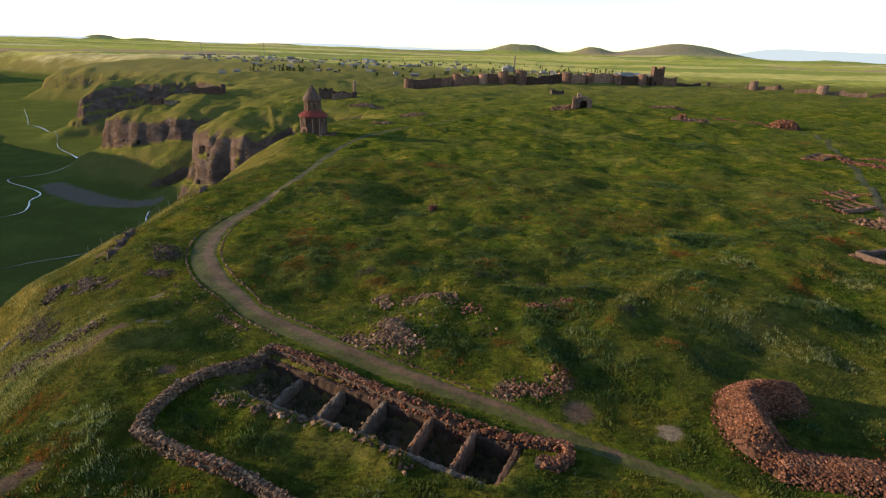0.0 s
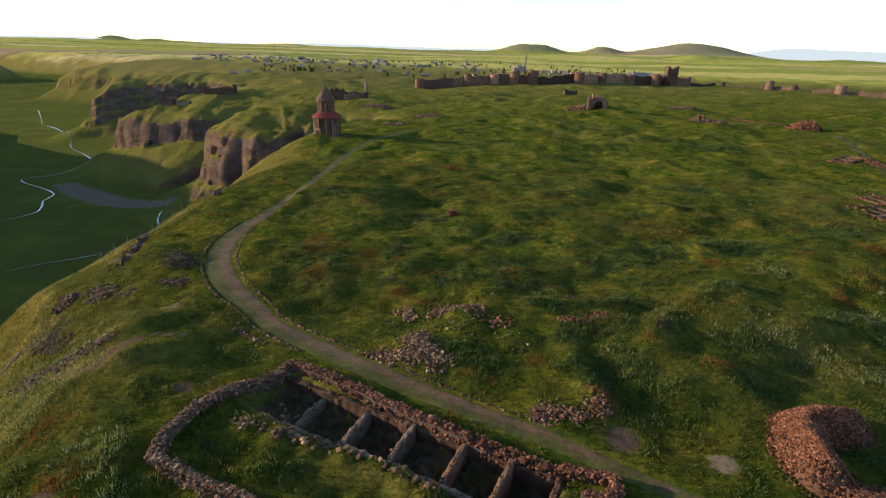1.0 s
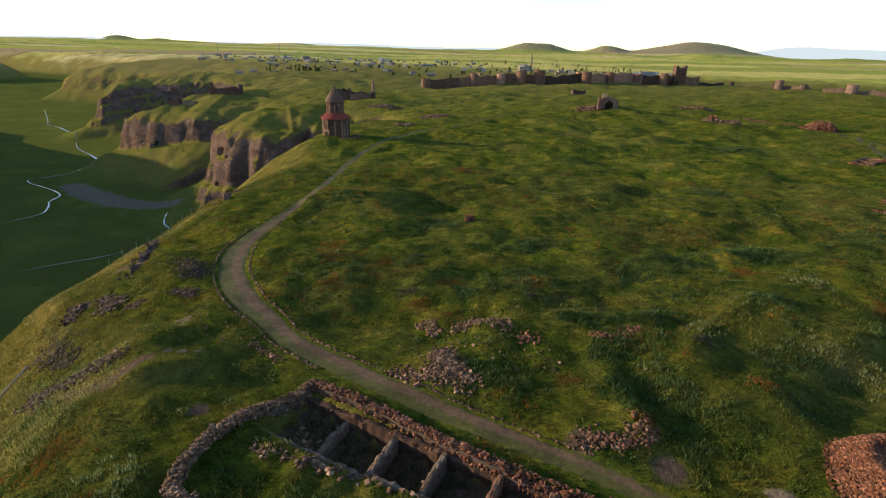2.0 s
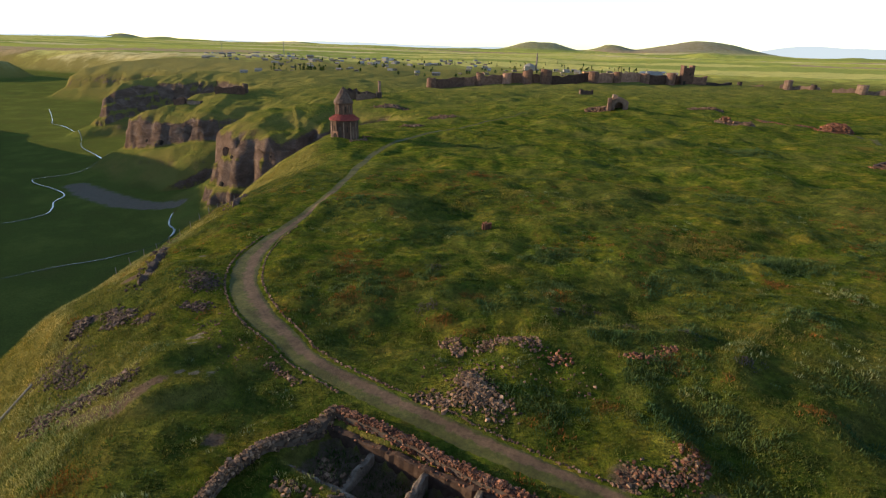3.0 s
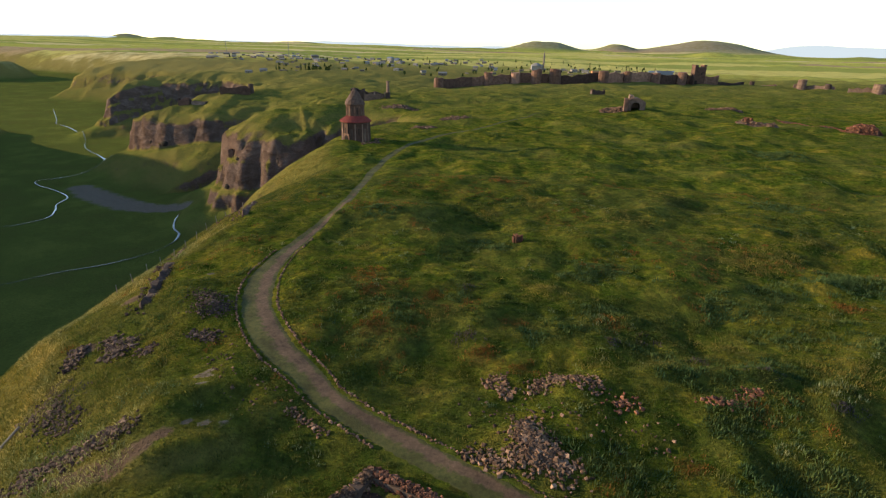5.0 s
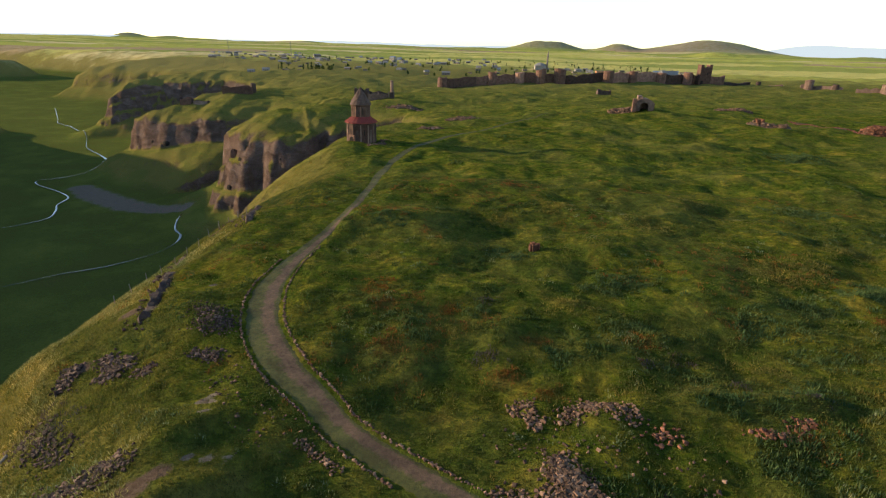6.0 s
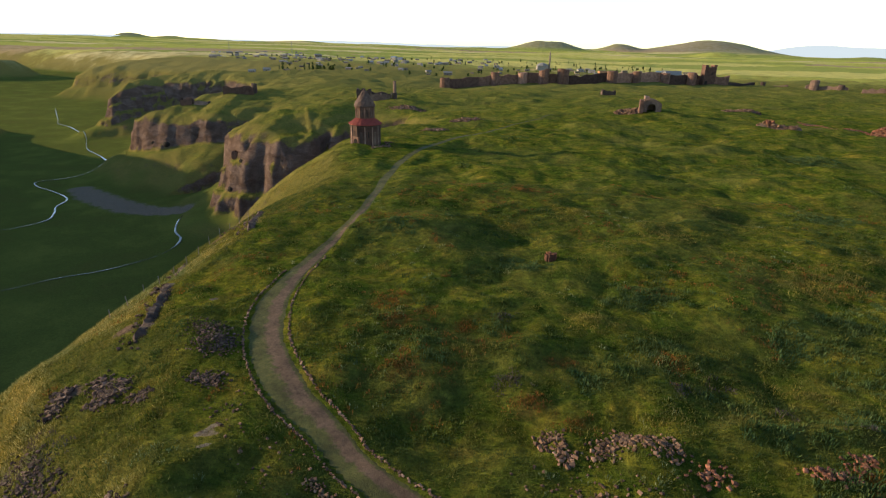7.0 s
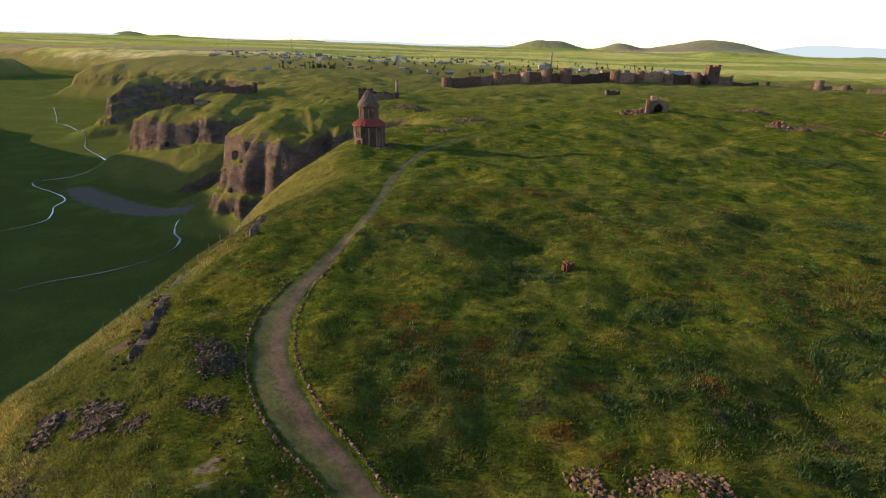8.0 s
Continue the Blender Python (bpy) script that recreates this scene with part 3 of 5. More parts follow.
def stone_meshes(name, mats, count=10, seed=1):
    rnd = random.Random(seed)
    made = []
    for k in range(count):
        bm = bmesh.new()
        sx, sy, sz = rnd.uniform(0.66, 1.0), rnd.uniform(0.46, 0.78), rnd.uniform(0.36, 0.64)
        for x, y, z in itertools.product((-0.5, 0.5), repeat=3):
            q = rnd.uniform(0.72, 1.05)
            bm.verts.new((x * sx * q + rnd.uniform(-0.09, 0.09), y * sy * q + rnd.uniform(-0.09, 0.09), z * sz * q + rnd.uniform(-0.08, 0.08)))
        for _ in range(2):
            bm.verts.new((rnd.uniform(-0.4, 0.4) * sx, rnd.uniform(-0.4, 0.4) * sy, rnd.choice((-0.56, 0.56)) * sz))
        hull = bmesh.ops.convex_hull(bm, input=bm.verts)
        loose = {v for v in hull["geom_interior"] + hull["geom_unused"] if isinstance(v, bmesh.types.BMVert)}
        bmesh.ops.delete(bm, geom=list(loose), context="VERTS")
        bmesh.ops.triangulate(bm, faces=bm.faces)
        made.append(mesh_from(name, bm, mats))
    return made


STONE_SHAPES = stone_meshes("stone", WALL_STONE, 10, 3)
RED_SHAPES = stone_meshes("stone", RED_STONE, 10, 4)
DARK_SHAPES = stone_meshes("stone", BASALT, 10, 5)


def scatter_stones(spots, shapes, mat_stuff, parent, nearest_to, limit=300, part_name="stone"):
    """spots: (x, y, z, size). Those nearest to a place of the plan become parts, the rest one heap."""
    rnd = random.Random(len(spots))
    spots = sorted(spots, key=lambda s: (s[0] - nearest_to[0]) ** 2 + (s[1] - nearest_to[1]) ** 2)
    inv = parent.matrix_basis.inverted()
    arrays = []
    for me in shapes:
        co = np.zeros(len(me.vertices) * 3)
        me.vertices.foreach_get("co", co)
        tri = np.zeros(len(me.polygons) * 3, int)
        me.polygons.foreach_get("vertices", tri)
        arrays.append((co.reshape(-1, 3), tri.reshape(-1, 3)))
    verts, faces, base = [], [], 0
    for k, (x, y, z, size) in enumerate(spots):
        m = pose(x, y, z, rnd.uniform(-25, 25), rnd.uniform(-25, 25), rnd.uniform(0, 360)) @ Matrix.Scale(size, 4)
        j = rnd.randrange(len(shapes))
        if k < limit:
            ob = new(part_name, shapes[j])
            ob.parent = parent
            ob.matrix_basis = inv @ m
        else:
            co, tri = arrays[j]
            mm = np.array(inv @ m)
            verts.append(co @ mm[:3, :3].T + mm[:3, 3])
            faces.append(tri + base)
            base += len(co)
    if verts:
        me = bpy.data.meshes.new("rubble_fill")
        me.from_pydata(np.concatenate(verts).tolist(), [], np.concatenate(faces).tolist())
        me.materials.append(mat_stuff)
        ob = new("rubble_fill", me)
        ob.parent = parent
        tagged(ob, kind="stuff")


def along(line, step):
    """Points along a polyline with the way at each."""
    out = []
    for (ax, ay), (bx, by) in zip(line, line[1:]):
        n = max(1, int(math.hypot(bx - ax, by - ay) / step))
        for k in range(n):
            t = k / n
            out.append((ax + (bx - ax) * t, ay + (by - ay) * t, math.atan2(by - ay, bx - ax)))
    return out

# ---------------------------------------------------------------- the round church
CH = (-42.4, 165.0)


def church():
    z0 = gz(*CH) - 0.15
    z0 -= 0.7
    top = empty("church", pose(CH[0], CH[1], z0, 0, 0, 10) @ Matrix.Diagonal((0.84, 0.84, 0.91, 1)), "small polygonal brown tuff church with red skirt roof and stone cone", "church")
    sides = 12
    bm = ring_stack(bmesh.new(), [(5.2, -1.0), (5.2, 0.35), (4.95, 0.4)], sides)
    part("plinth", bm, TUFF, top)
    bm = ring_stack(bmesh.new(), [(4.7, 0.3), (4.7, 6.6), (4.95, 6.75), (4.95, 7.0)], sides)
    body = part("wall", bm, TUFF, top)
    # corner shafts and niches
    for k in range(sides):
        a = 2 * math.pi * k / sides
        bm = ring_stack(bmesh.new(), [(0.22, 0.4), (0.22, 6.5)], 6)
        ob = part("corner_shaft", bm, TUFF_DARK, body)
        ob.matrix_basis = pose(4.68 * math.cos(a), 4.68 * math.sin(a), 0)
    for k in range(sides):
        a = 2 * math.pi * (k + 0.5) / sides
        r = 4.7 * math.cos(math.pi / sides)
        m = pose(r * math.cos(a), r * math.sin(a), 0, 0, 0, math.degrees(a))
        if k % 2 == 0:
            bm = box(bmesh.new(), -0.3, 0.012, -0.42, 0.42, 0.6, 5.0)
            ob = part("niche", bm, TUFF_DARK, body)
        else:
            bm = box(bmesh.new(), -0.3, 0.012, -0.16, 0.16, 3.4, 5.2)
            ob = part("window", bm, DARK, body)
        ob.matrix_basis = m
    # doorway on the lit side
    a = math.radians(-128)
    door = part("doorway", box(bmesh.new(), 4.3, 4.95, -1.15, 1.15, 0.2, 3.6), TUFF, top)
    door.matrix_basis = pose(0, 0, 0, 0, 0, math.degrees(a))
    bm = bmesh.new()
    prof = [(-0.8, 0.25), (0.8, 0.25), (0.8, 2.3)] + [(0.8 * math.cos(t), 2.3 + 0.8 * math.sin(t)) for t in (0.6, 1.2, 1.57, 1.95, 2.55)] + [(-0.8, 2.3)]
    fr = [bm.verts.new((4.97, p, q)) for p, q in prof]
    bk = [bm.verts.new((4.4, p, q)) for p, q in prof]
    bm.faces.new(fr)
    for k in range(len(prof)):
        bm.faces.new((fr[k], bk[k], bk[(k + 1) % len(prof)], fr[(k + 1) % len(prof)]))
    ob = part("door_opening", bm, DARK, door)
    # red skirt roof in slabs
    skirt = part("skirt_roof", ring_stack(bmesh.new(), [(5.3, 6.95), (5.3, 7.15), (2.95, 8.7), (2.9, 8.75)], 24), ROOF_RED, top, "red stone slab skirt roof")
    for k in range(24):
        a = 2 * math.pi * k / 24
        bm = bmesh.new()
        ro, zo, ri, zi = 5.36, 7.18, 2.98, 8.72
        box(bm, -0.07, 0.07, -0.05, math.hypot(ro - ri, zi - zo), -0.03, 0.05)
        ob = part("roof_rib", bm, ROOF_RED, skirt)
        ob.matrix_basis = Matrix.Translation((ro * math.cos(a), ro * math.sin(a), zo)) @ pose(0, 0, 0, 0, 0, math.degrees(a) + 90) @ pose(0, 0, 0, math.degrees(math.atan2(zi - zo, ro - ri)))
    drum = part("drum", ring_stack(bmesh.new(), [(2.95, 8.4), (2.95, 11.7), (3.25, 11.85), (3.25, 12.1)], 12), TUFF, top)
    for k in range(12):
        a = 2 * math.pi * (k + 0.5) / 12
        r = 2.95 * math.cos(math.pi / 12)
        bm = box(bmesh.new(), -0.2, 0.012, -0.16, 0.16, 9.3, 11.2)
        ob = part("window" if k % 3 == 0 else "niche", bm, DARK if k % 3 == 0 else TUFF_DARK, drum)
        ob.matrix_basis = pose(r * math.cos(a), r * math.sin(a), 0, 0, 0, math.degrees(a))
        bm = ring_stack(bmesh.new(), [(0.13, 8.7), (0.13, 11.8)], 6)
        ob = part("shaft", bm, TUFF, drum)
        ob.matrix_basis = pose(2.94 * math.cos(a + math.pi / 12), 2.94 * math.sin(a + math.pi / 12), 0)
    bm = bmesh.new()
    rings = [(3.4, 12.1), (3.4, 12.25)] + [(3.4 - 2.85 * t ** 1.15, 12.25 + 4.1 * t) for t in (0.2, 0.4, 0.6, 0.8, 1.0)]
    ring_stack(bm, rings, 16)
    rnd = random.Random(5)
    for v in bm.verts:
        if v.co.z > 12.4:
            v.co *= 1 + rnd.uniform(-0.012, 0.012)
    cone = part("cone_roof", bm, CONE_STONE, top, "worn grey-brown stone cone roof")
    part("finial", ring_stack(bmesh.new(), [(0.55, 16.2), (0.4, 16.7), (0.2, 17.0)], 8), CONE_STONE, cone)
    # fallen slabs at the foot
    spots = []
    rnd = random.Random(8)
    for k in range(40):
        a, r = rnd.uniform(-1.2, 0.6), rnd.uniform(5.4, 8)
        x, y = CH[0] + r * math.cos(a), CH[1] + r * math.sin(a)
        spots.append((x, y, gz(x, y) + 0.1, rnd.uniform(0.3, 0.9)))
    heap = empty("fallen_masonry", pose(CH[0] + 6, CH[1], z0), "grey fallen masonry blocks beside the church", "rubble")
    scatter_stones(spots, STONE_SHAPES, WALL_STUFF, heap, CH)


church()

# ---------------------------------------------------------------- city walls
CITY = [(-40, 482), (-12, 492), (28, 502), (60, 500), (100, 503), (150, 520), (184, 530), (214, 535)]


def wall_run(bm, ax, ay, bx, by, thick, heights, z_off=0.0, seed=0):
    """A wall from a to b with a broken top given as heights along it."""
    rnd = random.Random(seed)
    n = len(heights)
    L = math.hypot(bx - ax, by - ay)
    ux, uy = (bx - ax) / L, (by - ay) / L
    px, py = -uy * thick / 2, ux * thick / 2
    rows = []
    for k, h in enumerate(heights):
        t = k / (n - 1)
        x, y = ax + (bx - ax) * t, ay + (by - ay) * t
        z = gz(x, y)
        rows.append([bm.verts.new((x - px, y - py, z - 2)), bm.verts.new((x - px, y - py, z + h)), bm.verts.new((x + px, y + py, z + h - rnd.uniform(0, 0.4))), bm.verts.new((x + px, y + py, z - 2))])
    for a, b in zip(rows, rows[1:]):
        for k in range(4):
            bm.faces.new((a[k], b[k], b[(k + 1) % 4], a[(k + 1) % 4]))
    bm.faces.new(rows[0])
    bm.faces.new(rows[-1][::-1])
    return bm


def tower(bm, x, y, r, h, seed=0):
    rnd = random.Random(seed)
    z = gz(x, y)
    n = 12
    lo = [bm.verts.new((x + r * 1.06 * math.cos(2 * math.pi * k / n), y + r * 1.06 * math.sin(2 * math.pi * k / n), z - 2)) for k in range(n)]
    hi = [bm.verts.new((x + r * math.cos(2 * math.pi * k / n), y + r * math.sin(2 * math.pi * k / n), z + h * rnd.uniform(0.86, 1.04))) for k in range(n)]
    for k in range(n):
        bm.faces.new((lo[k], lo[(k + 1) % n], hi[(k + 1) % n], hi[k]))
    bm.faces.new(hi)
    return bm


rnd = random.Random(21)
city = empty("city_wall", pose(0, 0, 0), "long ruined brown stone city wall with round towers", "wall")
for k, (a, b) in enumerate(zip(CITY, CITY[1:])):
    hts = [rnd.uniform(7.0, 8.8) for _ in range(9)]
    part("curtain", wall_run(bmesh.new(), *a, *b, 3.0, hts, 0, k), TUFF, city)
for x, y, r, h in [(-40, 481, 4.0, 8.5), (2, 494, 3.6, 10.5), (26, 499, 4.0, 9), (44, 498, 4.5, 12), (60, 497, 5.0, 12.5), (102, 500, 4.5, 9.6), (125, 508, 3.5, 9), (152, 517, 4.0, 9.3), (178, 525, 4.0, 10.2)]:
    part("tower", tower(bmesh.new(), x, y, r, h, seed=int(x)), TUFF, city)
gate = empty("gate_tower", pose(192, 526, gz(192, 526)), "tall square brown stone gate tower with stepped top", "tower")
part("wall", box(bmesh.new(), -5, 5, -4, 4, -2, 14.5, None, 0.2, rnd), TUFF, gate)
part("merlon", box(bmesh.new(), -5, -2.6, -4, 4, 14.4, 16.6, None, 0.2, rnd), TUFF, gate)
part("merlon", box(bmesh.new(), 2.4, 5, -4, 4, 14.4, 16.8, None, 0.2, rnd), TUFF, gate)
part("doorway", box(bmesh.new(), -3.6, -1.4, -4.25, -3, -1, 3.2), DARK, gate)
part("window", box(bmesh.new(), 1.0, 2.0, -4.25, -3, 8, 10), DARK, gate)
for ax, ay, bx, by, h in [(214, 535, 240, 540, 3.0), (252, 530, 262, 524, 1.6), (270, 512, 284, 506, 4.2), (284, 506, 297, 498, 3.0), (294, 477, 312, 467, 4.2), (312, 467, 338, 453, 4.6), (340, 452, 372, 434, 4.0)]:
    hts = [h * rnd.uniform(0.55, 1.05) for _ in range(8)]
    run = tagged(part("wall_remnant", wall_run(bmesh.new(), ax, ay, bx, by, 2.6, hts, 0, int(ax)), TUFF_DARK), "broken low stretch of ruined stone city wall", "wall", "remnants of the city wall")
for x, y, r, h in [(275, 509, 3.4, 7.5), (292, 500, 2.4, 4.5), (310, 466, 4.0, 7.5), (352, 445, 3.6, 5.5), (246, 536, 2.0, 3.2)]:
    tagged(part("ruined_tower", tower(bmesh.new(), x, y, r, h, seed=int(x)), TUFF_DARK), "ruined round tower stump of brown stone", "tower", "remnants of the city wall")

# ---------------------------------------------------------------- dry stone walls by the track
FAR_WALL = [(-14.6, 41.7), (-7.9, 38.5), (-2.8, 35.4), (1.7, 33.0), (5.7, 31.3), (9.7, 30.4), (9.7, 29.2), (8.7, 28.4), (7.3, 28.6)]
NEAR_WALL = [(-14.6, 41.7), (-16.4, 39.3), (-18.5, 37.4), (-20.1, 34.9), (-20.5, 32), (-20.2, 30), (-15.7, 28), (-10.6, 26.2), (-6.9, 24.3), (-3.0, 21.4), (2, 18)]


def dry_stone_wall(line, label, height, width, mats, close):
    shapes, stuff = mats
    rnd = random.Random(int(height * 100) + len(line))
    cx, cy = line[0]
    top = empty("dry_stone_wall", pose(cx, cy, gz(cx, cy)), label, "wall", "dry stone walls")
    bm = bmesh.new()
    for (ax, ay), (bx, by) in zip(line, line[1:]):
        a = math.atan2(by - ay, bx - ax)
        L = math.hypot(bx - ax, by - ay)
        n = max(2, int(L / 1.2))
        for k in range(n):
            x, y = ax + (bx - ax) * (k + 0.5) / n - cx, ay + (by - ay) * (k + 0.5) / n - cy
            z = gz(x + cx, y + cy) - gz(cx, cy)
            box(bm, -L / n * 0.55, L / n * 0.55, -width * 0.40, width * 0.40, -1.0, height * 0.66, pose(x, y, z, 0, 0, math.degrees(a)), 0.06, rnd)
    part("earth_core", bm, CORE, top)
    spots = []
    for x, y, a in along(line, 0.24):
        nx, ny = -math.sin(a), math.cos(a)
        for _ in range(22):
            v = rnd.uniform(-0.5, 0.5)
            up = height * (1 - 1.1 * v * v) - 0.02
            if abs(v) > 0.32:
                up = height * rnd.uniform(0.05, 0.9)
            px, py = x + nx * v * width + rnd.uniform(-0.12, 0.12), y + ny * v * width + rnd.uniform(-0.12, 0.12)
            base = gz(x + nx * 0.9, y + ny * 0.9) if v > 0 else gz(x - nx * 0.9, y - ny * 0.9)
            base = gz(x, y) if abs(v) < 0.32 else max(base, gz(x, y) - 0.3)
            spots.append((px, py, base + up, rnd.uniform(0.14, 0.34)))
    scatter_stones(spots, shapes, stuff, top, close)


dry_stone_wall(FAR_WALL, "low reddish dry stone wall along the dirt track", 0.7, 0.8, (RED_SHAPES, RED_STUFF), (0, 33))
dry_stone_wall(NEAR_WALL, "low brown dry stone wall round the dig", 0.75, 0.85, (STONE_SHAPES[:6] + RED_SHAPES[:5], WALL_STUFF), (-14, 27))

# ---------------------------------------------------------------- sunken rooms


def room_point(u, v, z=0.0):
    p = ROOM_O + u * ROOM_U + v * ROOM_V
    return (float(p[0]), float(p[1]), z)


def slab_wall(name, u0, v0, u1, v1, thick, z0, z1, mat, label, seed):
    rnd = random.Random(seed)
    ax, ay, _ = room_point(u0, v0)
    bx, by, _ = room_point(u1, v1)
    L = math.hypot(bx - ax, by - ay)
    m = pose(ax, ay, 0, 0, 0, math.degrees(math.atan2(by - ay, bx - ax)))
    bm = bmesh.new()
    n = max(3, int(L / 0.4))
    rows = []
    for k in range(n + 1):
        x, h = L * k / n, z1 + rnd.uniform(-0.12, 0.12) - (0.5 * (k / n) ** 2 if name == "partition_wall" else 0)
        j = rnd.uniform(-0.09, 0.09)
        rows.append([bm.verts.new(m @ Vector(p)) for p in ((x, -thick / 2, z0), (x, -thick / 2 + j, h - 0.08), (x, -thick / 4, h), (x, thick / 4, h + rnd.uniform(-0.05, 0.05)), (x, thick / 2 + j, h - 0.08), (x, thick / 2, z0))])
    for a, b in zip(rows, rows[1:]):
        for k in range(6):
            bm.faces.new((a[k], b[k], b[(k + 1) % 6], a[(k + 1) % 6]))
    bm.faces.new(rows[0])
    bm.faces.new(rows[-1][::-1])
    ob = tagged(part(name, bm, mat), label, "wall", "walls of the sunken rooms")
    spots = []
    for x, y, a in along([(ax, ay), (bx, by)], 0.3):
        for _ in range(1 if name == "partition_wall" else 2):
            v = rnd.uniform(-0.45, 0.45) * thick
            spots.append((x - math.sin(a) * v, y + math.cos(a) * v, z1 - 0.06 + rnd.uniform(-0.08, 0.05) - 0.5 * max(0, abs(v) / thick - 0.4), rnd.uniform(0.1, 0.24)))
    scatter_stones(spots, RED_SHAPES if mat is PIT_RED else STONE_SHAPES, WALL_STUFF, ob, (ax, ay))
    return ob


slab_wall("retaining_wall", -2.6, 0, 21.2, 0.1, 0.5, -3.6, -0.55, PIT_RED, "red stone back wall of the excavated rooms", 1)
slab_wall("retaining_wall", 6.5, 4.55, 21.2, 4.55, 0.5, -3.6, -0.25, PIT_PLASTER, "pale capped front wall of the excavated rooms", 2)
slab_wall("retaining_wall", -2.6, 4.55, 6.5, 4.55, 0.6, -3.6, -0.75, PIT_PLASTER, "crumbling front wall of the excavated rooms", 3)
slab_wall("retaining_wall", 21.05, -0.2, 21.05, 4.8, 0.5, -3.6, -0.4, PIT_RED, "end wall of the excavated rooms", 4)
for u, z, m in [(1.6, -1.1, PIT_PLASTER), (6.0, -0.8, PIT_PLASTER), (10.1, -0.4, PIT_PLASTER), (14.2, -0.35, PIT_RED), (17.7, -0.25, PIT_RED)]:
    slab_wall("partition_wall", u, 0.2, u, 4.4, 0.42, -3.6, z, m, "thick weathered partition wall between sunken rooms", int(u * 10))

# ---------------------------------------------------------------- rubble heaps


def heap(name, label, ridge, height, width, count, size, mats, close, limit=300, flat=False):
    shapes, stuff = mats
    rnd = random.Random(count)
    cx, cy = ridge[0]
    top = empty(name, pose(cx, cy, gz(cx, cy)), label, "rubble", "rubble heaps")
    pts = along(ridge, 0.3)

    def level(x, y):
        d, _, _ = nearest(np.array([x]), np.array([y]), ridge)
        return height * max(0.0, 1 - (float(d[0]) / width) ** 1.5)

    if not flat:
        bm = bmesh.new()
        xs = [p[0] for p in ridge]
        ys = [p[1] for p in ridge]
        x0, x1, y0, y1 = min(xs) - width, max(xs) + width, min(ys) - width, max(ys) + width
        n, m = int((x1 - x0) / 0.4) + 2, int((y1 - y0) / 0.4) + 2
        gx, gy = np.meshgrid(np.linspace(x0, x1, n), np.linspace(y0, y1, m))
        d, _, _ = nearest(gx.ravel(), gy.ravel(), ridge)
        zz = ground_z(gx.ravel(), gy.ravel()) + height * np.clip(1 - (d / width) ** 1.5, 0, 1) - 0.16 - 0.4 * smooth(0.7, 1.0, d / width)
        verts = [bm.verts.new((x - cx, y - cy, z - gz(cx, cy))) for x, y, z in zip(gx.ravel(), gy.ravel(), zz)]
        for j in range(m - 1):
            for i in range(n - 1):
                k = j * n + i
                if min(d[k], d[k + 1], d[k + n], d[k + n + 1]) < width:
                    bm.faces.new((verts[k], verts[k + 1], verts[k + n + 1], verts[k + n]))
        bmesh.ops.delete(bm, geom=[v for v in bm.verts if not v.link_faces], context="VERTS")
        part("heap_core", bm, RED_CORE if stuff is RED_STUFF else CORE, top)
    spots = []
    while len(spots) < count:
        x, y, a = pts[rnd.randrange(len(pts))]
        x, y = x + rnd.gauss(0, width * 0.56), y + rnd.gauss(0, width * 0.56)
        d, _, _ = nearest(np.array([x]), np.array([y]), ridge)
        if d[0] < width * (1.15 if not flat else 1.6):
            spots.append((x, y, gz(x, y) + level(x, y) * (0 if flat else 1) + 0.05, size * rnd.choice((0.6, 0.8, 0.9, 1.0, 1.1, 1.5)) * rnd.uniform(0.8, 1.2)))
    scatter_stones(spots, shapes, stuff, top, close, limit)


RED = (RED_SHAPES, RED_STUFF)
BROWN = (STONE_SHAPES, WALL_STUFF)
DARK_RUBBLE = (DARK_SHAPES, DARK_STUFF)
heap("rubble_heap", "tall curved heap of red tuff rubble on grass", [(23.2, 31.2), (23.6, 34), (24.8, 35.8), (28.2, 36.3)], 1.8, 1.95, 7600, 0.155, RED, (24, 32))
heap("rubble_heap", "long low spread of red tuff rubble on grass", [(24, 29.3), (27, 28.7), (31, 28.0), (36, 26.6)], 0.75, 1.7, 4800, 0.18, RED, (25, 28))
heap("rubble_heap", "loose brown stones heaped on a grassy mound", [(-4.3, 46.6), (-4.4, 44.6), (-3.1, 43.4), (-1.9, 42.6)], 0.5, 1.25, 760, 0.25, BROWN, (-4, 45), 240, flat=True)
heap("rubble_heap", "trail of brown stones beside the track", [(-8.4, 44.2), (-6.4, 43.3), (-4.2, 43.2)], 0.3, 0.7, 170, 0.26, BROWN, (-6, 43), flat=True)
heap("rubble_heap", "scattered pale stones on a grassy rise", [(-3.2, 51.4), (-1.4, 52.8), (0.3, 52.1), (2.1, 51.1)], 0.4, 1.0, 300, 0.25, BROWN, (-1, 52), flat=True)
heap("rubble_heap", "scattered pale stones on a grassy rise", [(-6.5, 53.6), (-5.9, 52), (-5.2, 50.4)], 0.4, 0.8, 110, 0.27, BROWN, (-6, 52), flat=True)
heap("rubble_heap", "scattered reddish stones in the grass", [(2.6, 49.2), (4.3, 49.9)], 0.3, 0.7, 70, 0.26, RED, (3, 49), flat=True)
heap("rubble_heap", "low bank of brown rubble beside the track", [(6.2, 36.9), (8.4, 36.6), (10.4, 36.9), (10.8, 38.6)], 0.5, 0.9, 330, 0.24, (RED_SHAPES[:6] + STONE_SHAPES[:5], RED_STUFF), (8, 36), flat=True)
heap("rubble_heap", "stones tumbled down a bare earth scar", [(-32.6, 44.6), (-34.8, 44.1), (-38.3, 43.6), (-42, 43.7)], 0.4, 0.95, 640, 0.3, DARK_RUBBLE, (-34, 44), 180, True)
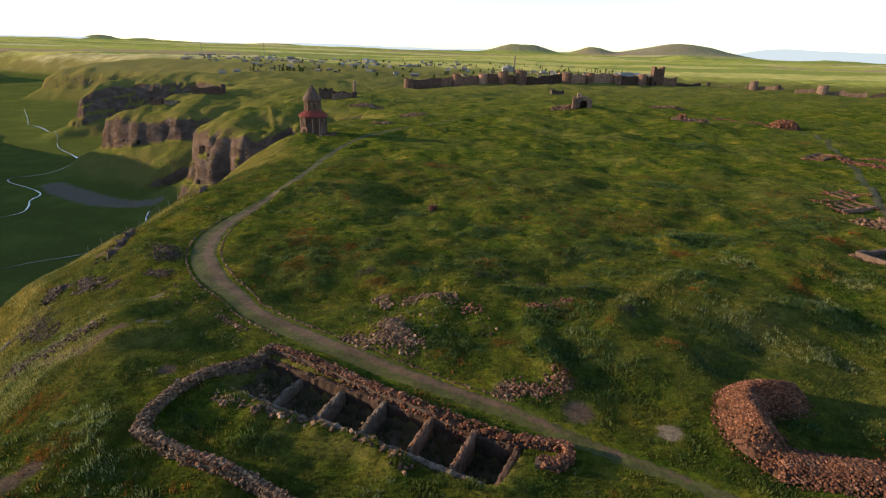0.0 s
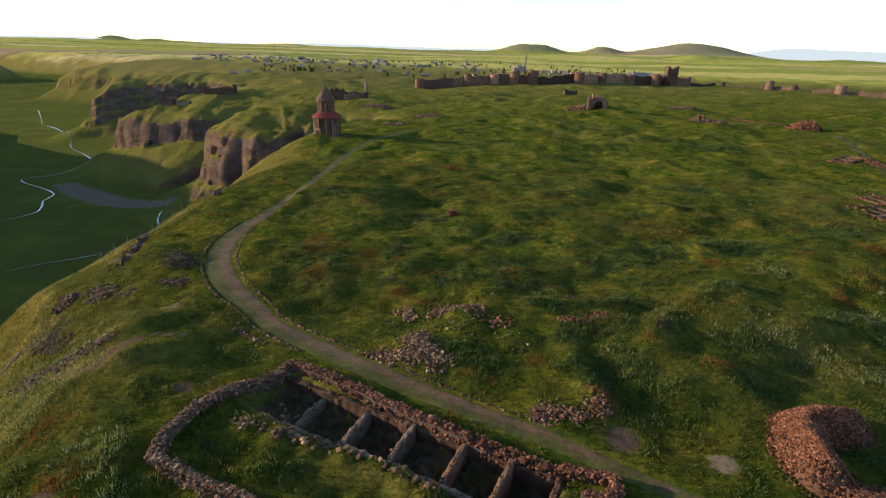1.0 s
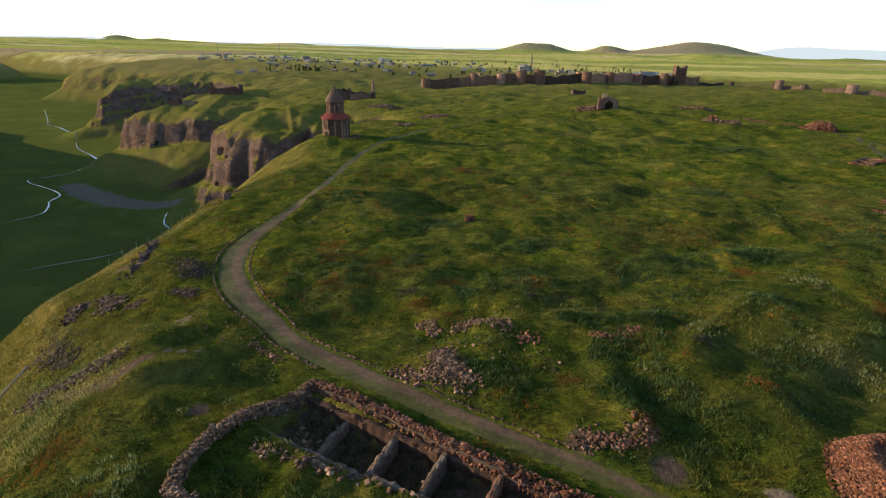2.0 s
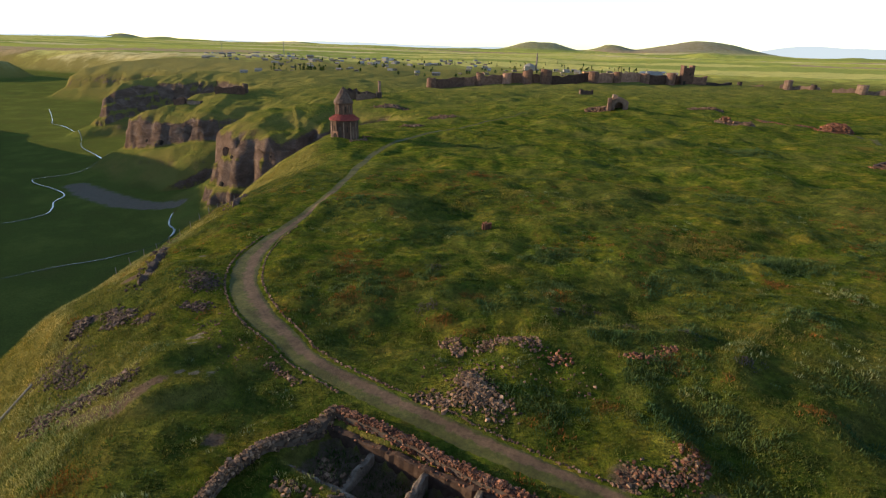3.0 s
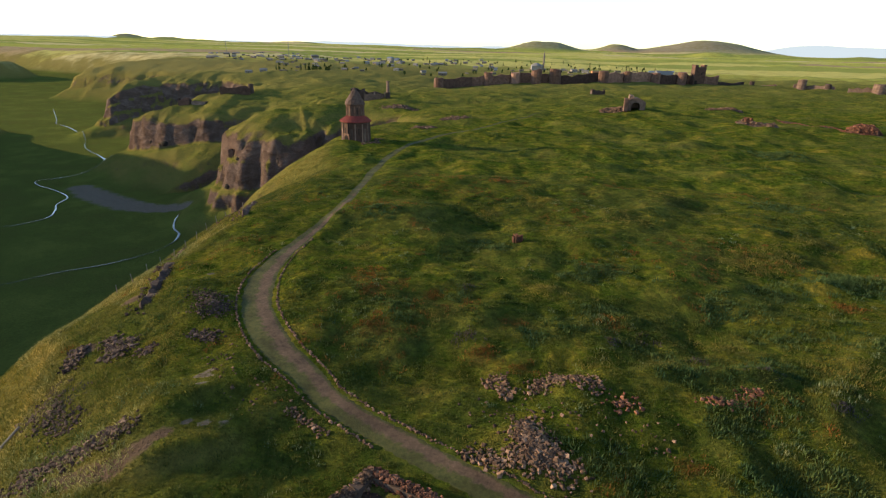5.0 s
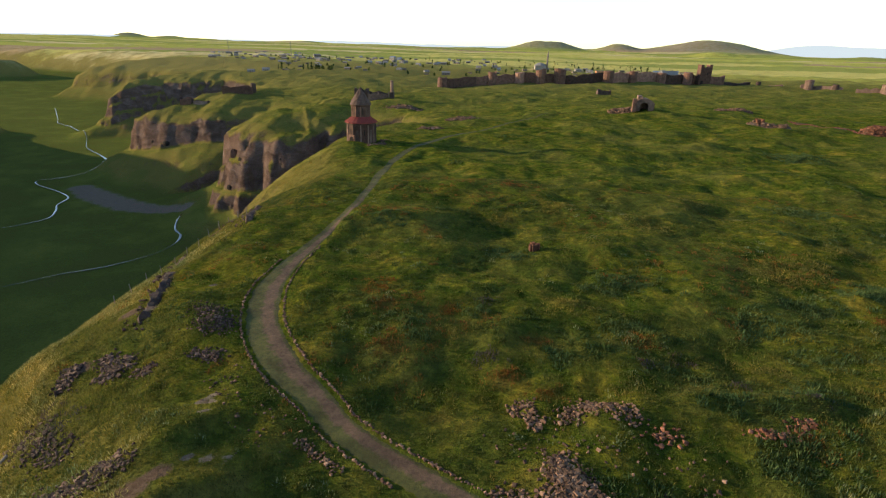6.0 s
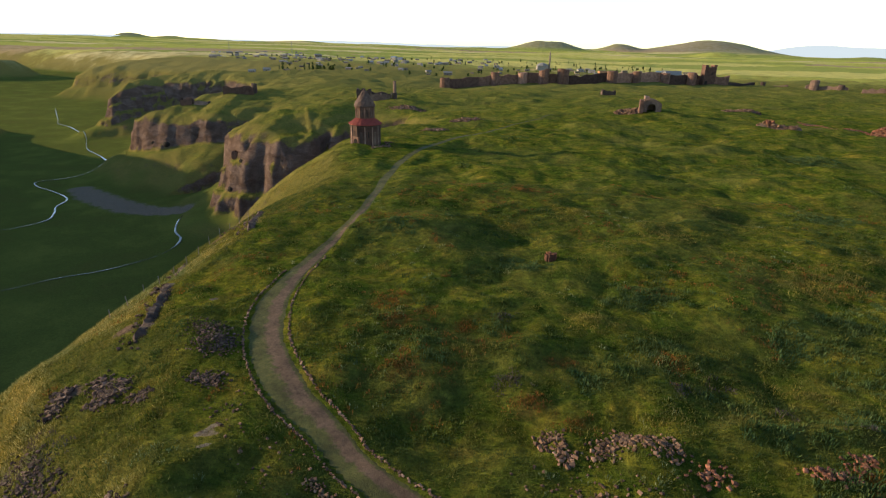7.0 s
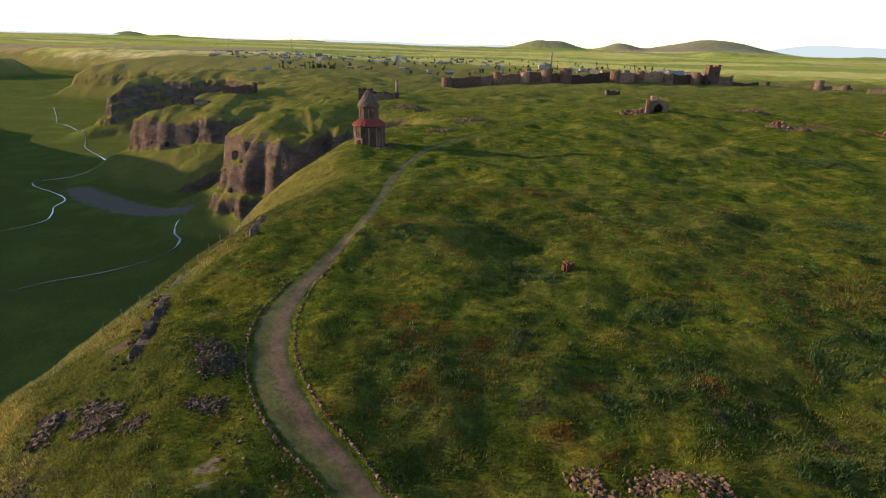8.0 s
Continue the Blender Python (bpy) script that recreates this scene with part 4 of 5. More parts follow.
heap("rubble_heap", "scattered reddish stones in the grass", [(9.8, 50), (11.5, 49.7), (14.2, 51.6)], 0.4, 0.7, 130, 0.27, RED, (12, 50), 130, True)
heap("rubble_heap", "dark gravel patch on the grassy slope", [(-38.2, 65.2), (-35.8, 64), (-34, 62), (-36.6, 61.8)], 0.3, 1.3, 620, 0.19, DARK_RUBBLE, (-35, 63), 110, True)
heap("rubble_heap", "rough grey rock patch breaking through the turf", [(-44, 58.8), (-42.4, 57.6), (-42, 56), (-41.2, 58.6)], 0.4, 0.9, 420, 0.32, DARK_RUBBLE, (-42, 57), 110, True)
heap("rubble_heap", "small grey rock patch in the turf", [(-34.8, 57.9), (-32.2, 57.2)], 0.3, 0.7, 150, 0.24, DARK_RUBBLE, (-33, 57), 120, True)
heap("rubble_heap", "small grey rock patch in the turf", [(-39, 56.5), (-38.1, 56.1)], 0.3, 0.7, 110, 0.24, DARK_RUBBLE, (-38, 56), 110, True)
heap("rubble_heap", "purple-brown stones strewn down the slope", [(-40.3, 47.9), (-43.3, 49.6), (-47.4, 52)], 0.4, 1.3, 420, 0.26, DARK_RUBBLE, (-42, 49), 110, True)
heap("rubble_heap", "rock outcrop on the steep edge of the slope", [(-46.4, 56.2), (-47, 58.2)], 0.4, 0.9, 130, 0.38, DARK_RUBBLE, (-47, 57), 130, True)
heap("rubble_heap", "thin scatter of field stones in the grass", [(-31, 56), (-28, 51), (-24, 47.5)], 0.3, 2.2, 60, 0.2, BROWN, (-27, 51), 60, True)
heap("rubble_heap", "row of small stones below the track edge", [(-22.2, 47.8), (-20, 46.4), (-18.4, 45.4)], 0.3, 0.5, 80, 0.19, BROWN, (-20, 46), 80, True)
heap("rubble_heap", "thin scatter of field stones in the grass", [(-8, 48), (-4, 48.5), (6, 46)], 0.3, 1.8, 90, 0.2, BROWN, (-6, 46), 100, True)
heap("rubble_heap", "grey stones slipped from the inner bank of the dig", [(-14.5, 37.6), (-13.4, 36)], 0.4, 0.9, 90, 0.3, BROWN, (-14, 37), 90, True)
heap("rubble_heap", "crumbled pale stone bank in front of the rooms", [(-16.6, 34.4), (-13, 33.3), (-10, 32.6), (-6.5, 32.2), (-4.5, 30.6), (-2.6, 29.6), (-1.2, 27.6)], 0.45, 0.6, 300, 0.28, BROWN, (-8, 32), 250, True)
heap("rubble_heap", "red rubble mound at the bend of the stony track", [(136.5, 226), (140.5, 225)], 3.2, 4.2, 520, 0.7, RED, (140, 226), 80)
heap("rubble_heap", "line of red foundation stones in the grass", [(122, 254), (130, 241), (135, 230)], 0.5, 0.9, 230, 0.55, RED, (130, 240), 80, True)
heap("rubble_heap", "low grey rubble of a collapsed building", [(97, 233), (102, 230), (107, 229)], 1.6, 2.6, 260, 0.9, BROWN, (100, 230), 80)
heap("rubble_heap", "low grey rubble of a collapsed building", [(104, 283), (112, 281), (117, 279)], 1.0, 2.4, 160, 0.9, BROWN, (110, 280), 60)
heap("rubble_heap", "red rubble beside the stony track", [(108, 149), (112, 143), (116, 140)], 0.7, 2.0, 320, 0.6, RED, (110, 146), 100, True)
heap("rubble_heap", "red rubble beside the stony track", [(119, 152), (124, 147)], 0.6, 2.2, 220, 0.6, RED, (120, 150), 100, True)
heap("rubble_heap", "grey rubble beside the stony track", [(70, 86), (73, 84), (75, 87)], 0.8, 1.8, 260, 0.5, BROWN, (72, 86), 80)
heap("rubble_heap", "dark rubble by the ruined hall", [(50, 262), (54, 261), (57, 260)], 1.6, 2.6, 180, 0.9, BROWN, (58, 270), 60)
heap("rubble_heap", "brown rubble knoll on the slope behind the church", [(-29, 200), (-26, 200), (-23, 200.5)], 0.8, 1.3, 130, 0.7, BROWN, (-26, 200), 60, True)
heap("rubble_heap", "wide brown rubble field on the hillside", [(-54, 294), (-47, 296), (-41, 295)], 1.2, 3.5, 420, 0.9, BROWN, (-46, 294), 60, True)
heap("rubble_heap", "wide brown rubble field on the hillside", [(-21, 227), (-16, 228), (-12, 228)], 0.9, 1.8, 240, 0.7, BROWN, (-16, 227), 60, True)

# rock ledges along the slope, their broken faces turned downhill


def rock_ledge(line, rise, label, seed):
    rnd = random.Random(seed)
    cx, cy = line[0]
    top = empty("rock_ledge", pose(cx, cy, gz(cx, cy)), label, "rock", "rock ledges")
    bm, rows = bmesh.new(), []
    pts = along(line, 0.45)
    for k, (x, y, a) in enumerate(pts):
        ends = min(1.0, k / 4, (len(pts) - 1 - k) / 4)
        h = rise * ends * (0.55 + 0.75 * abs(float(vnoise(x, y, 3.0, seed, 3)))) * rnd.uniform(0.75, 1.2)
        row = []
        for out, up in ((-1.1, -0.15), (-0.35, 0.25), (0.15, 0.42), (0.4, 0.1), (0.6, -0.45), (1.0, -1.1), (1.5, -2.2)):
            d = out + rnd.uniform(-0.16, 0.16)
            px, py = x - d * abs(math.sin(a)), y + d * math.cos(a) * (1 if math.sin(a) > 0 else -1)
            base = gz(x, y) + (gz(px, py) - gz(x, y)) * (0.6 if out > 0 else 1.0)
            row.append(bm.verts.new((px - cx, py - cy, base + up * h + rnd.uniform(-0.07, 0.07) - gz(cx, cy) - 0.25 * (1 - ends))))
        rows.append(row)
    for p, q in zip(rows, rows[1:]):
        for k in range(len(p) - 1):
            bm.faces.new((p[k], p[k + 1], q[k + 1], q[k]))
    part("rock_face", bm, BASALT, top)
    spots = []
    for x, y, a in along(line, 0.5):
        for _ in range(2):
            px, py = x - rnd.uniform(-0.6, 2.0), y + rnd.uniform(-0.4, 0.4)
            spots.append((px, py, gz(px, py) + 0.08, rnd.uniform(0.2, 0.55)))
    scatter_stones(spots, DARK_SHAPES, DARK_STUFF, top, line[0])


rock_ledge([(-43.4, 63), (-44, 65), (-45.4, 69), (-46.5, 72.7), (-48.2, 76.5), (-50, 80.2)], 1.7, "long dark rock ledge breaking through the dry slope", 31)
rock_ledge([(-51.2, 83.5), (-53, 87.5), (-54.6, 91.5)], 0.8, "short dark rock ledge near the edge of the slope", 32)
rock_ledge([(-44.4, 91.5), (-46, 97), (-49.6, 107), (-51, 113)], 1.9, "dark rock ledge on the slope below the church", 33)
rock_ledge([(-49, 96), (-51, 101)], 0.9, "short dark rock ledge near the edge of the slope", 34)

# ---------------------------------------------------------------- the dirt track and its stone edges


def fine_line(line, values, step=0.5):
    pts = np.array(line, float)
    out, vals = [], []
    for k in range(len(pts) - 1):
        p0, p1, p2, p3 = pts[max(k - 1, 0)], pts[k], pts[k + 1], pts[min(k + 2, len(pts) - 1)]
        n = max(2, int(np.hypot(*(p2 - p1)) / step))
        for j in range(n):
            t = j / n
            out.append(0.5 * (2 * p1 + (p2 - p0) * t + (2 * p0 - 5 * p1 + 4 * p2 - p3) * t * t + (3 * p1 - p0 - 3 * p2 + p3) * t ** 3))
            vals.append(values[k] * (1 - t) + values[k + 1] * t)
    return np.array(out), np.array(vals)


def track_material():
    m, n, l, b = material("trodden_earth", 0.95)
    g = n.new("ShaderNodeNewGeometry").outputs["Position"]
    f1, f2, f3 = noise_tex(n, l, 0.35, 5, 0.7, g), noise_tex(n, l, 2.6, 7, 0.82, g), noise_tex(n, l, 0.9, 6, 0.75, g, distort=0.5)
    earth = ramp(n, l, f2, [(0.32, (0.060, 0.038, 0.024)), (0.68, (0.165, 0.108, 0.072))])
    turf = ramp(n, l, f2, [(0.32, (0.030, 0.040, 0.011)), (0.68, (0.098, 0.096, 0.026))])
    att = n.new("ShaderNodeAttribute")
    att.attribute_name = "tread"
    worn = maths(n, l, "ADD", att.outputs["Fac"], maths(n, l, "MULTIPLY", maths(n, l, "SUBTRACT", f3, 0.5), 3.4))
    worn = ramp(n, l, worn, [(0.25, (0, 0, 0)), (0.75, (1, 1, 1))])
    l.new(mix(n, l, 1.0, mix(n, l, worn, turf, earth), ramp(n, l, f1, [(0.38, (0.62, 0.62, 0.62)), (0.62, (1.2, 1.18, 1.15))]), "MULTIPLY"), b.inputs["Base Color"])
    bump(n, l, b, f2, 0.8, 0.12)
    return m


def ribbon(name, line, half, lift, mat, label, cols=9, wob=0.25, tread=None, step=0.5):
    mid, wid = fine_line(line, half, step)
    way = np.gradient(mid, axis=0)
    way /= np.linalg.norm(way, axis=1)[:, None]
    side = np.stack((-way[:, 1], way[:, 0]), 1)
    vs = np.linspace(-1, 1, cols)
    ragged = np.where(vs[None, :] > 0, vnoise(mid[:, 0], mid[:, 1], 2.2, 91, 3)[:, None], vnoise(mid[:, 0], mid[:, 1], 2.2, 95, 3)[:, None])
    edge = wid[:, None] * vs[None, :] * (1 + 2.2 * wob * ragged)
    xy = mid[:, None, :] + side[:, None, :] * edge[:, :, None]
    x, y = xy[..., 0].ravel(), xy[..., 1].ravel()
    z = ground_z(x, y) + lift - 0.05 * (np.abs(np.tile(vs, len(mid))) > 0.99)
    n = len(mid)
    i = np.arange((n - 1) * (cols - 1))
    a = i // (cols - 1) * cols + i % (cols - 1)
    me = bpy.data.meshes.new(name)
    me.from_pydata(np.stack((x, y, z), 1).tolist(), [], np.stack((a, a + 1, a + cols + 1, a + cols), 1)[:, ::-1].tolist())
    me.polygons.foreach_set("use_smooth", np.ones(len(me.polygons), bool))
    if tread:
        layer = me.attributes.new("tread", "FLOAT", "POINT")
        fade = 1.0 - np.maximum(0.85 * smooth(86, 128, mid[:, 1]), 0.55 * smooth(2, 14, mid[:, 0]) * (mid[:, 1] < 45))
        layer.data.foreach_set("value", (np.array(tread)[None, :] * fade[:, None] - 0.15 * (1 - fade[:, None])).ravel())
    me.materials.append(mat)
    return tagged(new(name, me), label, "path" if tread else "water", kind="structure")


TRACK_MAT = track_material()
ribbon("path", TRACK, [0.86 * h for h in TRACK_HALF], 0.03, TRACK_MAT, "winding dirt track of trodden earth and thin grass", 13, 0.05, [-0.9, -0.2, 0.55, 1.1, 1.25, 1.0, 0.6, 0.25, -0.05, -0.3, -0.55, -0.8, -1.1])
ribbon("path", SIDE_TRACK, [0.75] * len(SIDE_TRACK), 0.07, TRACK_MAT, "stony track between low ruined foundations", 7, 0.2, [0.4, 0.7, 0.8, 0.6, 0.8, 0.7, 0.4], 0.8)


def stone_edge(sign, k0, k1, label, close, lo=0.95):
    mid, wid = fine_line(TRACK[k0:k1], TRACK_HALF[k0:k1], 0.2)
    way = np.gradient(mid, axis=0)
    way /= np.linalg.norm(way, axis=1)[:, None]
    rnd = random.Random(k0 * 7 + sign)
    spots = []
    for p, w, d in zip(mid, wid, way):
        if rnd.random() < lo:
            off = sign * (w * 1.04 + rnd.uniform(-0.10, 0.10))
            x, y = float(p[0] - d[1] * off), float(p[1] + d[0] * off)
            spots.append((x, y, gz(x, y) + 0.04, rnd.uniform(0.14, 0.30)))
    top = empty("stone_edging", pose(*spots[0][:3]), label, "edging", "stone edges of the track")
    scatter_stones(spots, STONE_SHAPES, WALL_STUFF, top, close)


stone_edge(1, 6, 18, "row of pale stones edging the dirt track", (-30, 62))
stone_edge(-1, 3, 19, "row of pale stones edging the dirt track", (-24, 58))

# ---------------------------------------------------------------- river


def water_material():
    m, n, l, b = material("river_water", 0.06)
    b.inputs["Base Color"].default_value = (0.03, 0.04, 0.035, 1)
    b.inputs["Specular IOR Level"].default_value = 0.6
    g = n.new("ShaderNodeNewGeometry").outputs["Position"]
    bump(n, l, b, noise_tex(n, l, 0.8, 3, 0.5, g), 0.15, 0.1)
    return m


WATER = water_material()
ribbon("river", [(-520, 640), (-452, 558), (-430, 530), (-400, 509), (-350, 460), (-318, 417), (-290, 392), (-276, 379), (-262, 366), (-250, 352), (-256, 335), (-264, 322), (-272, 312), (-266, 304), (-244, 292), (-230, 281), (-226, 268), (-219, 258), (-214, 245), (-225, 230), (-260, 215)],
       [0.15, 0.15, 0.15, 0.4, 0.15, 0.15, 0.3, 0.8, 0.6, 0.15, 0.2, 0.3, 0.2, 0.2, 0.3, 0.4, 0.35, 0.4, 0.3, 0.18, 0.15], 0.35, WATER, "narrow shining river winding over the gorge floor", 5, 0.4, None, 2.0)
ribbon("river", [(-152, 256), (-150, 247), (-146, 238), (-139, 230), (-137, 219), (-139, 209), (-149, 196), (-162, 186), (-173, 174), (-200, 150)],
       [0.25, 0.4, 0.4, 0.5, 0.12, 0.12, 0.3, 0.2, 0.12, 0.12], 0.35, WATER, "narrow side channel of the river in the meadow", 5, 0.4, None, 1.5)

# ---------------------------------------------------------------- ruins on the plateau


def arch_front(bm, w, h, ow, oh, y0, y1):
    """A wall of width w and height h with a round-headed opening through it."""
    n = 10
    arc = [(-ow / 2, 0)] + [(-ow / 2 * math.cos(math.pi * k / n), oh - ow / 2 + ow / 2 * math.sin(math.pi * k / n)) for k in range(n + 1)] + [(ow / 2, 0)]
    out = [(-w / 2, 0)] + [(-w / 2 + w * k / n, h * (0.62 + 0.38 * math.sin(math.pi * (k + 0.6) / (n + 1)))) for k in range(n + 1)] + [(w / 2, 0)]
    rows = [[bm.verts.new((p, y, q)) for p, q in line] for y in (y0, y1) for line in (arc, out)]
    fa, fo, ba, bo = rows
    for k in range(len(arc) - 1):
        bm.faces.new((fa[k + 1], fa[k], fo[k], fo[k + 1]))
        bm.faces.new((ba[k], ba[k + 1], bo[k + 1], bo[k]))
        bm.faces.new((fo[k], bo[k], bo[k + 1], fo[k + 1]))
        bm.faces.new((fa[k], fa[k + 1], ba[k + 1], ba[k]))
    return bm


rx, ry = 62.0, 259.0
hall = empty("ruined_hall", pose(rx, ry, gz(rx, ry) - 0.4, 0, 0, -8) @ Matrix.Scale(0.85, 4), "vaulted ruin of brown stone with one dark arch", "ruin")
part("vault", arch_front(bmesh.new(), 9.5, 6.4, 4.2, 4.2, -3.4, 3.4), TUFF_DARK, hall)
part("pier", box(bmesh.new(), -5.8, -4.1, -4.2, -2.4, -0.5, 6.2, None, 0.2, rnd), TUFF, hall, "sunlit standing stone pier")
part("back_wall", box(bmesh.new(), -4.5, 4.5, 3.0, 3.8, -0.5, 4.8, None, 0.2, rnd), TUFF_DARK, hall)
part("broken_crown", box(bmesh.new(), -3.6, -1.2, -2.4, 2.0, 5.6, 7.4, None, 0.35, rnd), TUFF_DARK, hall)


def broken_house(x, y, turn, w, d, h, mat, label, name="ruined_house", seed=1, rooms=1):
    rnd = random.Random(seed)
    z = gz(x, y)
    top = empty(name, pose(x, y, z, 0, 0, turn), label, "ruin")
    for ax, ay, bx, by in [(-w / 2, -d / 2, w / 2, -d / 2), (w / 2, -d / 2, w / 2, d / 2), (w / 2, d / 2, -w / 2, d / 2), (-w / 2, d / 2, -w / 2, -d / 2)] + [(-w / 2 + w * k / rooms, -d / 2, -w / 2 + w * k / rooms, d / 2) for k in range(1, rooms)]:
        bm = bmesh.new()
        L, n = math.hypot(bx - ax, by - ay), 6
        m = pose(ax, ay, 0, 0, 0, math.degrees(math.atan2(by - ay, bx - ax)))
        rows = []
        t = 0.5
        for k in range(n + 1):
            hh = h * rnd.uniform(0.6, 1.05)
            rows.append([bm.verts.new(m @ Vector(p)) for p in ((L * k / n, -t / 2, -1.2), (L * k / n, -t / 2, hh), (L * k / n, t / 2, hh - 0.05), (L * k / n, t / 2, -1.2))])
        for a, b in zip(rows, rows[1:]):
            for k in range(4):
                bm.faces.new((a[k], b[k], b[(k + 1) % 4], a[(k + 1) % 4]))
        bm.faces.new(rows[0])
        bm.faces.new(rows[-1][::-1])
        part("wall", bm, mat, top)
    if name == "house_foundation":
        spots = []
        for _ in range(int(w * d * 3.5)):
            u, v = rnd.choice((-0.5, 0.5, rnd.uniform(-0.5, 0.5))) * w + rnd.gauss(0, 0.5), rnd.choice((-0.5, 0.5, rnd.uniform(-0.5, 0.5))) * d + rnd.gauss(0, 0.5)
            p = top.matrix_basis @ Vector((u, v, 0))
            spots.append((p.x, p.y, gz(p.x, p.y) + 0.1, rnd.uniform(0.2, 0.65)))
        scatter_stones(spots, RED_SHAPES if mat is PIT_RED else STONE_SHAPES, RED_STUFF if mat is PIT_RED else WALL_STUFF, top, (x, y), 30)
    return top


broken_house(-172, 378, 14, 19, 5, 5.0, TUFF, "roofless pale stone hall on a grassy spur", seed=2)
tagged(part("ruined_tower", tower(bmesh.new(), -162.5, 381, 1.8, 6, seed=3), TUFF_DARK), "dark stone tower at the end of a roofless hall", "tower")
broken_house(-200, 362, 8, 7, 4.5, 4.2, TUFF, "small square stone ruin on a cliff edge", seed=4)
broken_house(-190, 362, 4, 9, 4, 1.8, TUFF_DARK, "low crumbled stone ruin on a cliff edge", seed=5)
broken_house(-75, 320, 5, 7, 6, 5.5, TUFF_DARK, "broken church ruin of dark stone", seed=6)
broken_house(-65, 317, 5, 11, 6, 3.8, TUFF_DARK, "broken mosque hall of dark stone", seed=7, rooms=2)
mz = gz(-57, 314)
mina = empty("minaret", pose(-57, 314, mz) @ Matrix.Scale(0.72, 4), "slim dark stone minaret beside a ruined hall", "minaret")
part("base", box(bmesh.new(), -1.6, 1.6, -1.6, 1.6, -1, 4), TUFF_DARK, mina)
part("shaft", ring_stack(bmesh.new(), [(1.25, 3.8), (1.1, 11.5), (1.3, 11.7), (1.2, 12.4)], 8), TUFF_DARK, mina)
broken_house(72, 380, 0, 8, 5, 3.6, TUFF_DARK, "small low stone ruin in the grass", seed=8)
broken_house(75.5, 98, 20, 9, 5, 0.5, PIT_RED, "red stone foundations of a small house", "house_foundation", 9, 3)
broken_house(80.5, 105.5, 25, 6, 4, 0.4, PIT_RED, "red stone foundations of a small house", "house_foundation", 10, 2)
broken_house(104.5, 150, 40, 11, 4, 0.5, PIT_RED, "red stone foundations beside the stony track", "house_foundation", 11, 3)
broken_house(98.5, 232, -5, 2.2, 2.2, 3.0, RED_STONE, "short red stone wall stump", "wall_stump", 12)
broken_house(64.5, 71, 20, 8, 6, 0.9, TUFF_DARK, "sunken dark stone house ruin with open top", "house_foundation", 13, 1)
broken_house(-125, 262, 0, 2.6, 2.2, 3.0, TUFF, "small stone turret on the cliff top", "turret", 14)
broken_house(-2.0, 87, 15, 0.9, 0.7, 1.0, RED_STONE, "small standing stub of red stone", "wall_stump", 15)

# wire fence along the rim
fence = empty("fence", pose(-50, 78, gz(-50, 78)), "thin grey post and wire fence along the rim", "fence")
FENCE_WOOD = plain_material("grey_fence_wood", (0.22, 0.19, 0.16), 0.9)
for k in range(12):
    x, y = -54.0 + 0.25 * k, 74 + 3.0 * k
    ob = part("post", ring_stack(bmesh.new(), [(0.07, -0.4), (0.06, 1.3), (0.03, 1.36)], 6), FENCE_WOOD, fence)
    ob.matrix_basis = pose(x + 50, y - 78, gz(x, y) - gz(-50, 78), 4 * math.sin(k), 3 * math.cos(3 * k))
lo_end, hi_end = (-49.4, 46.6), (-46.6, 50.4)
pole_rise = gz(*hi_end) - gz(*lo_end)
pole = tagged(part("pole", ring_stack(bmesh.new(), [(0.15, -2.36), (0.12, 2.36)], 8), FENCE_WOOD), "pale fallen pole lying on the slope", "pole")
pole.matrix_basis = pose((lo_end[0] + hi_end[0]) / 2, (lo_end[1] + hi_end[1]) / 2, gz((lo_end[0] + hi_end[0]) / 2, (lo_end[1] + hi_end[1]) / 2) + 0.22, 90 - math.degrees(math.atan2(pole_rise, 4.72)), 0, 143.6)

# caves in the cliffs: near-black lumps in place of shaded hollows
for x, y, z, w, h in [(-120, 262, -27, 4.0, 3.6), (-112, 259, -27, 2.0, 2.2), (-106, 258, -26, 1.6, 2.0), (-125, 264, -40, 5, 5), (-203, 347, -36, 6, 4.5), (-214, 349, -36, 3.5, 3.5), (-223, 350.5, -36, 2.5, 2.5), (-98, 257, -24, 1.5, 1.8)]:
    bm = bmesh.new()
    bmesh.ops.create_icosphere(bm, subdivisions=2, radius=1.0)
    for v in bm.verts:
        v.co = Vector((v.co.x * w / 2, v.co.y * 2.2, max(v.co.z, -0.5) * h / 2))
    # slide each one until its front just shows through the rock face
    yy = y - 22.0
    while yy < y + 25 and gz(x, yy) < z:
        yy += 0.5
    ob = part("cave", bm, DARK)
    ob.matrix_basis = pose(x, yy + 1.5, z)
    tagged(ob, "cave mouth on the rock face with its shade painted near-black", "cave", "caves in the cliff", "structure")

# ---------------------------------------------------------------- village and trees
rnd = random.Random(77)
WHITE_WALL = plain_material("whitewashed_wall", (0.27, 0.245, 0.22), 0.9, 0, 0.5)
GREY_WALL = plain_material("grey_block_wall", (0.18, 0.15, 0.125), 0.9, 0, 0.5)
TIN = plain_material("tin_roof", (0.19, 0.185, 0.18), 0.7, 0.0, 0.6)
BLUE_TIN = plain_material("blue_tin_roof", (0.14, 0.20, 0.28), 0.6, 0.0, 0.6)
SOD = plain_material("sod_roof", (0.13, 0.12, 0.07), 0.95, 0, 0.6)
ORANGE = plain_material("orange_plaster", (0.48, 0.22, 0.11), 0.9, 0, 0.6)


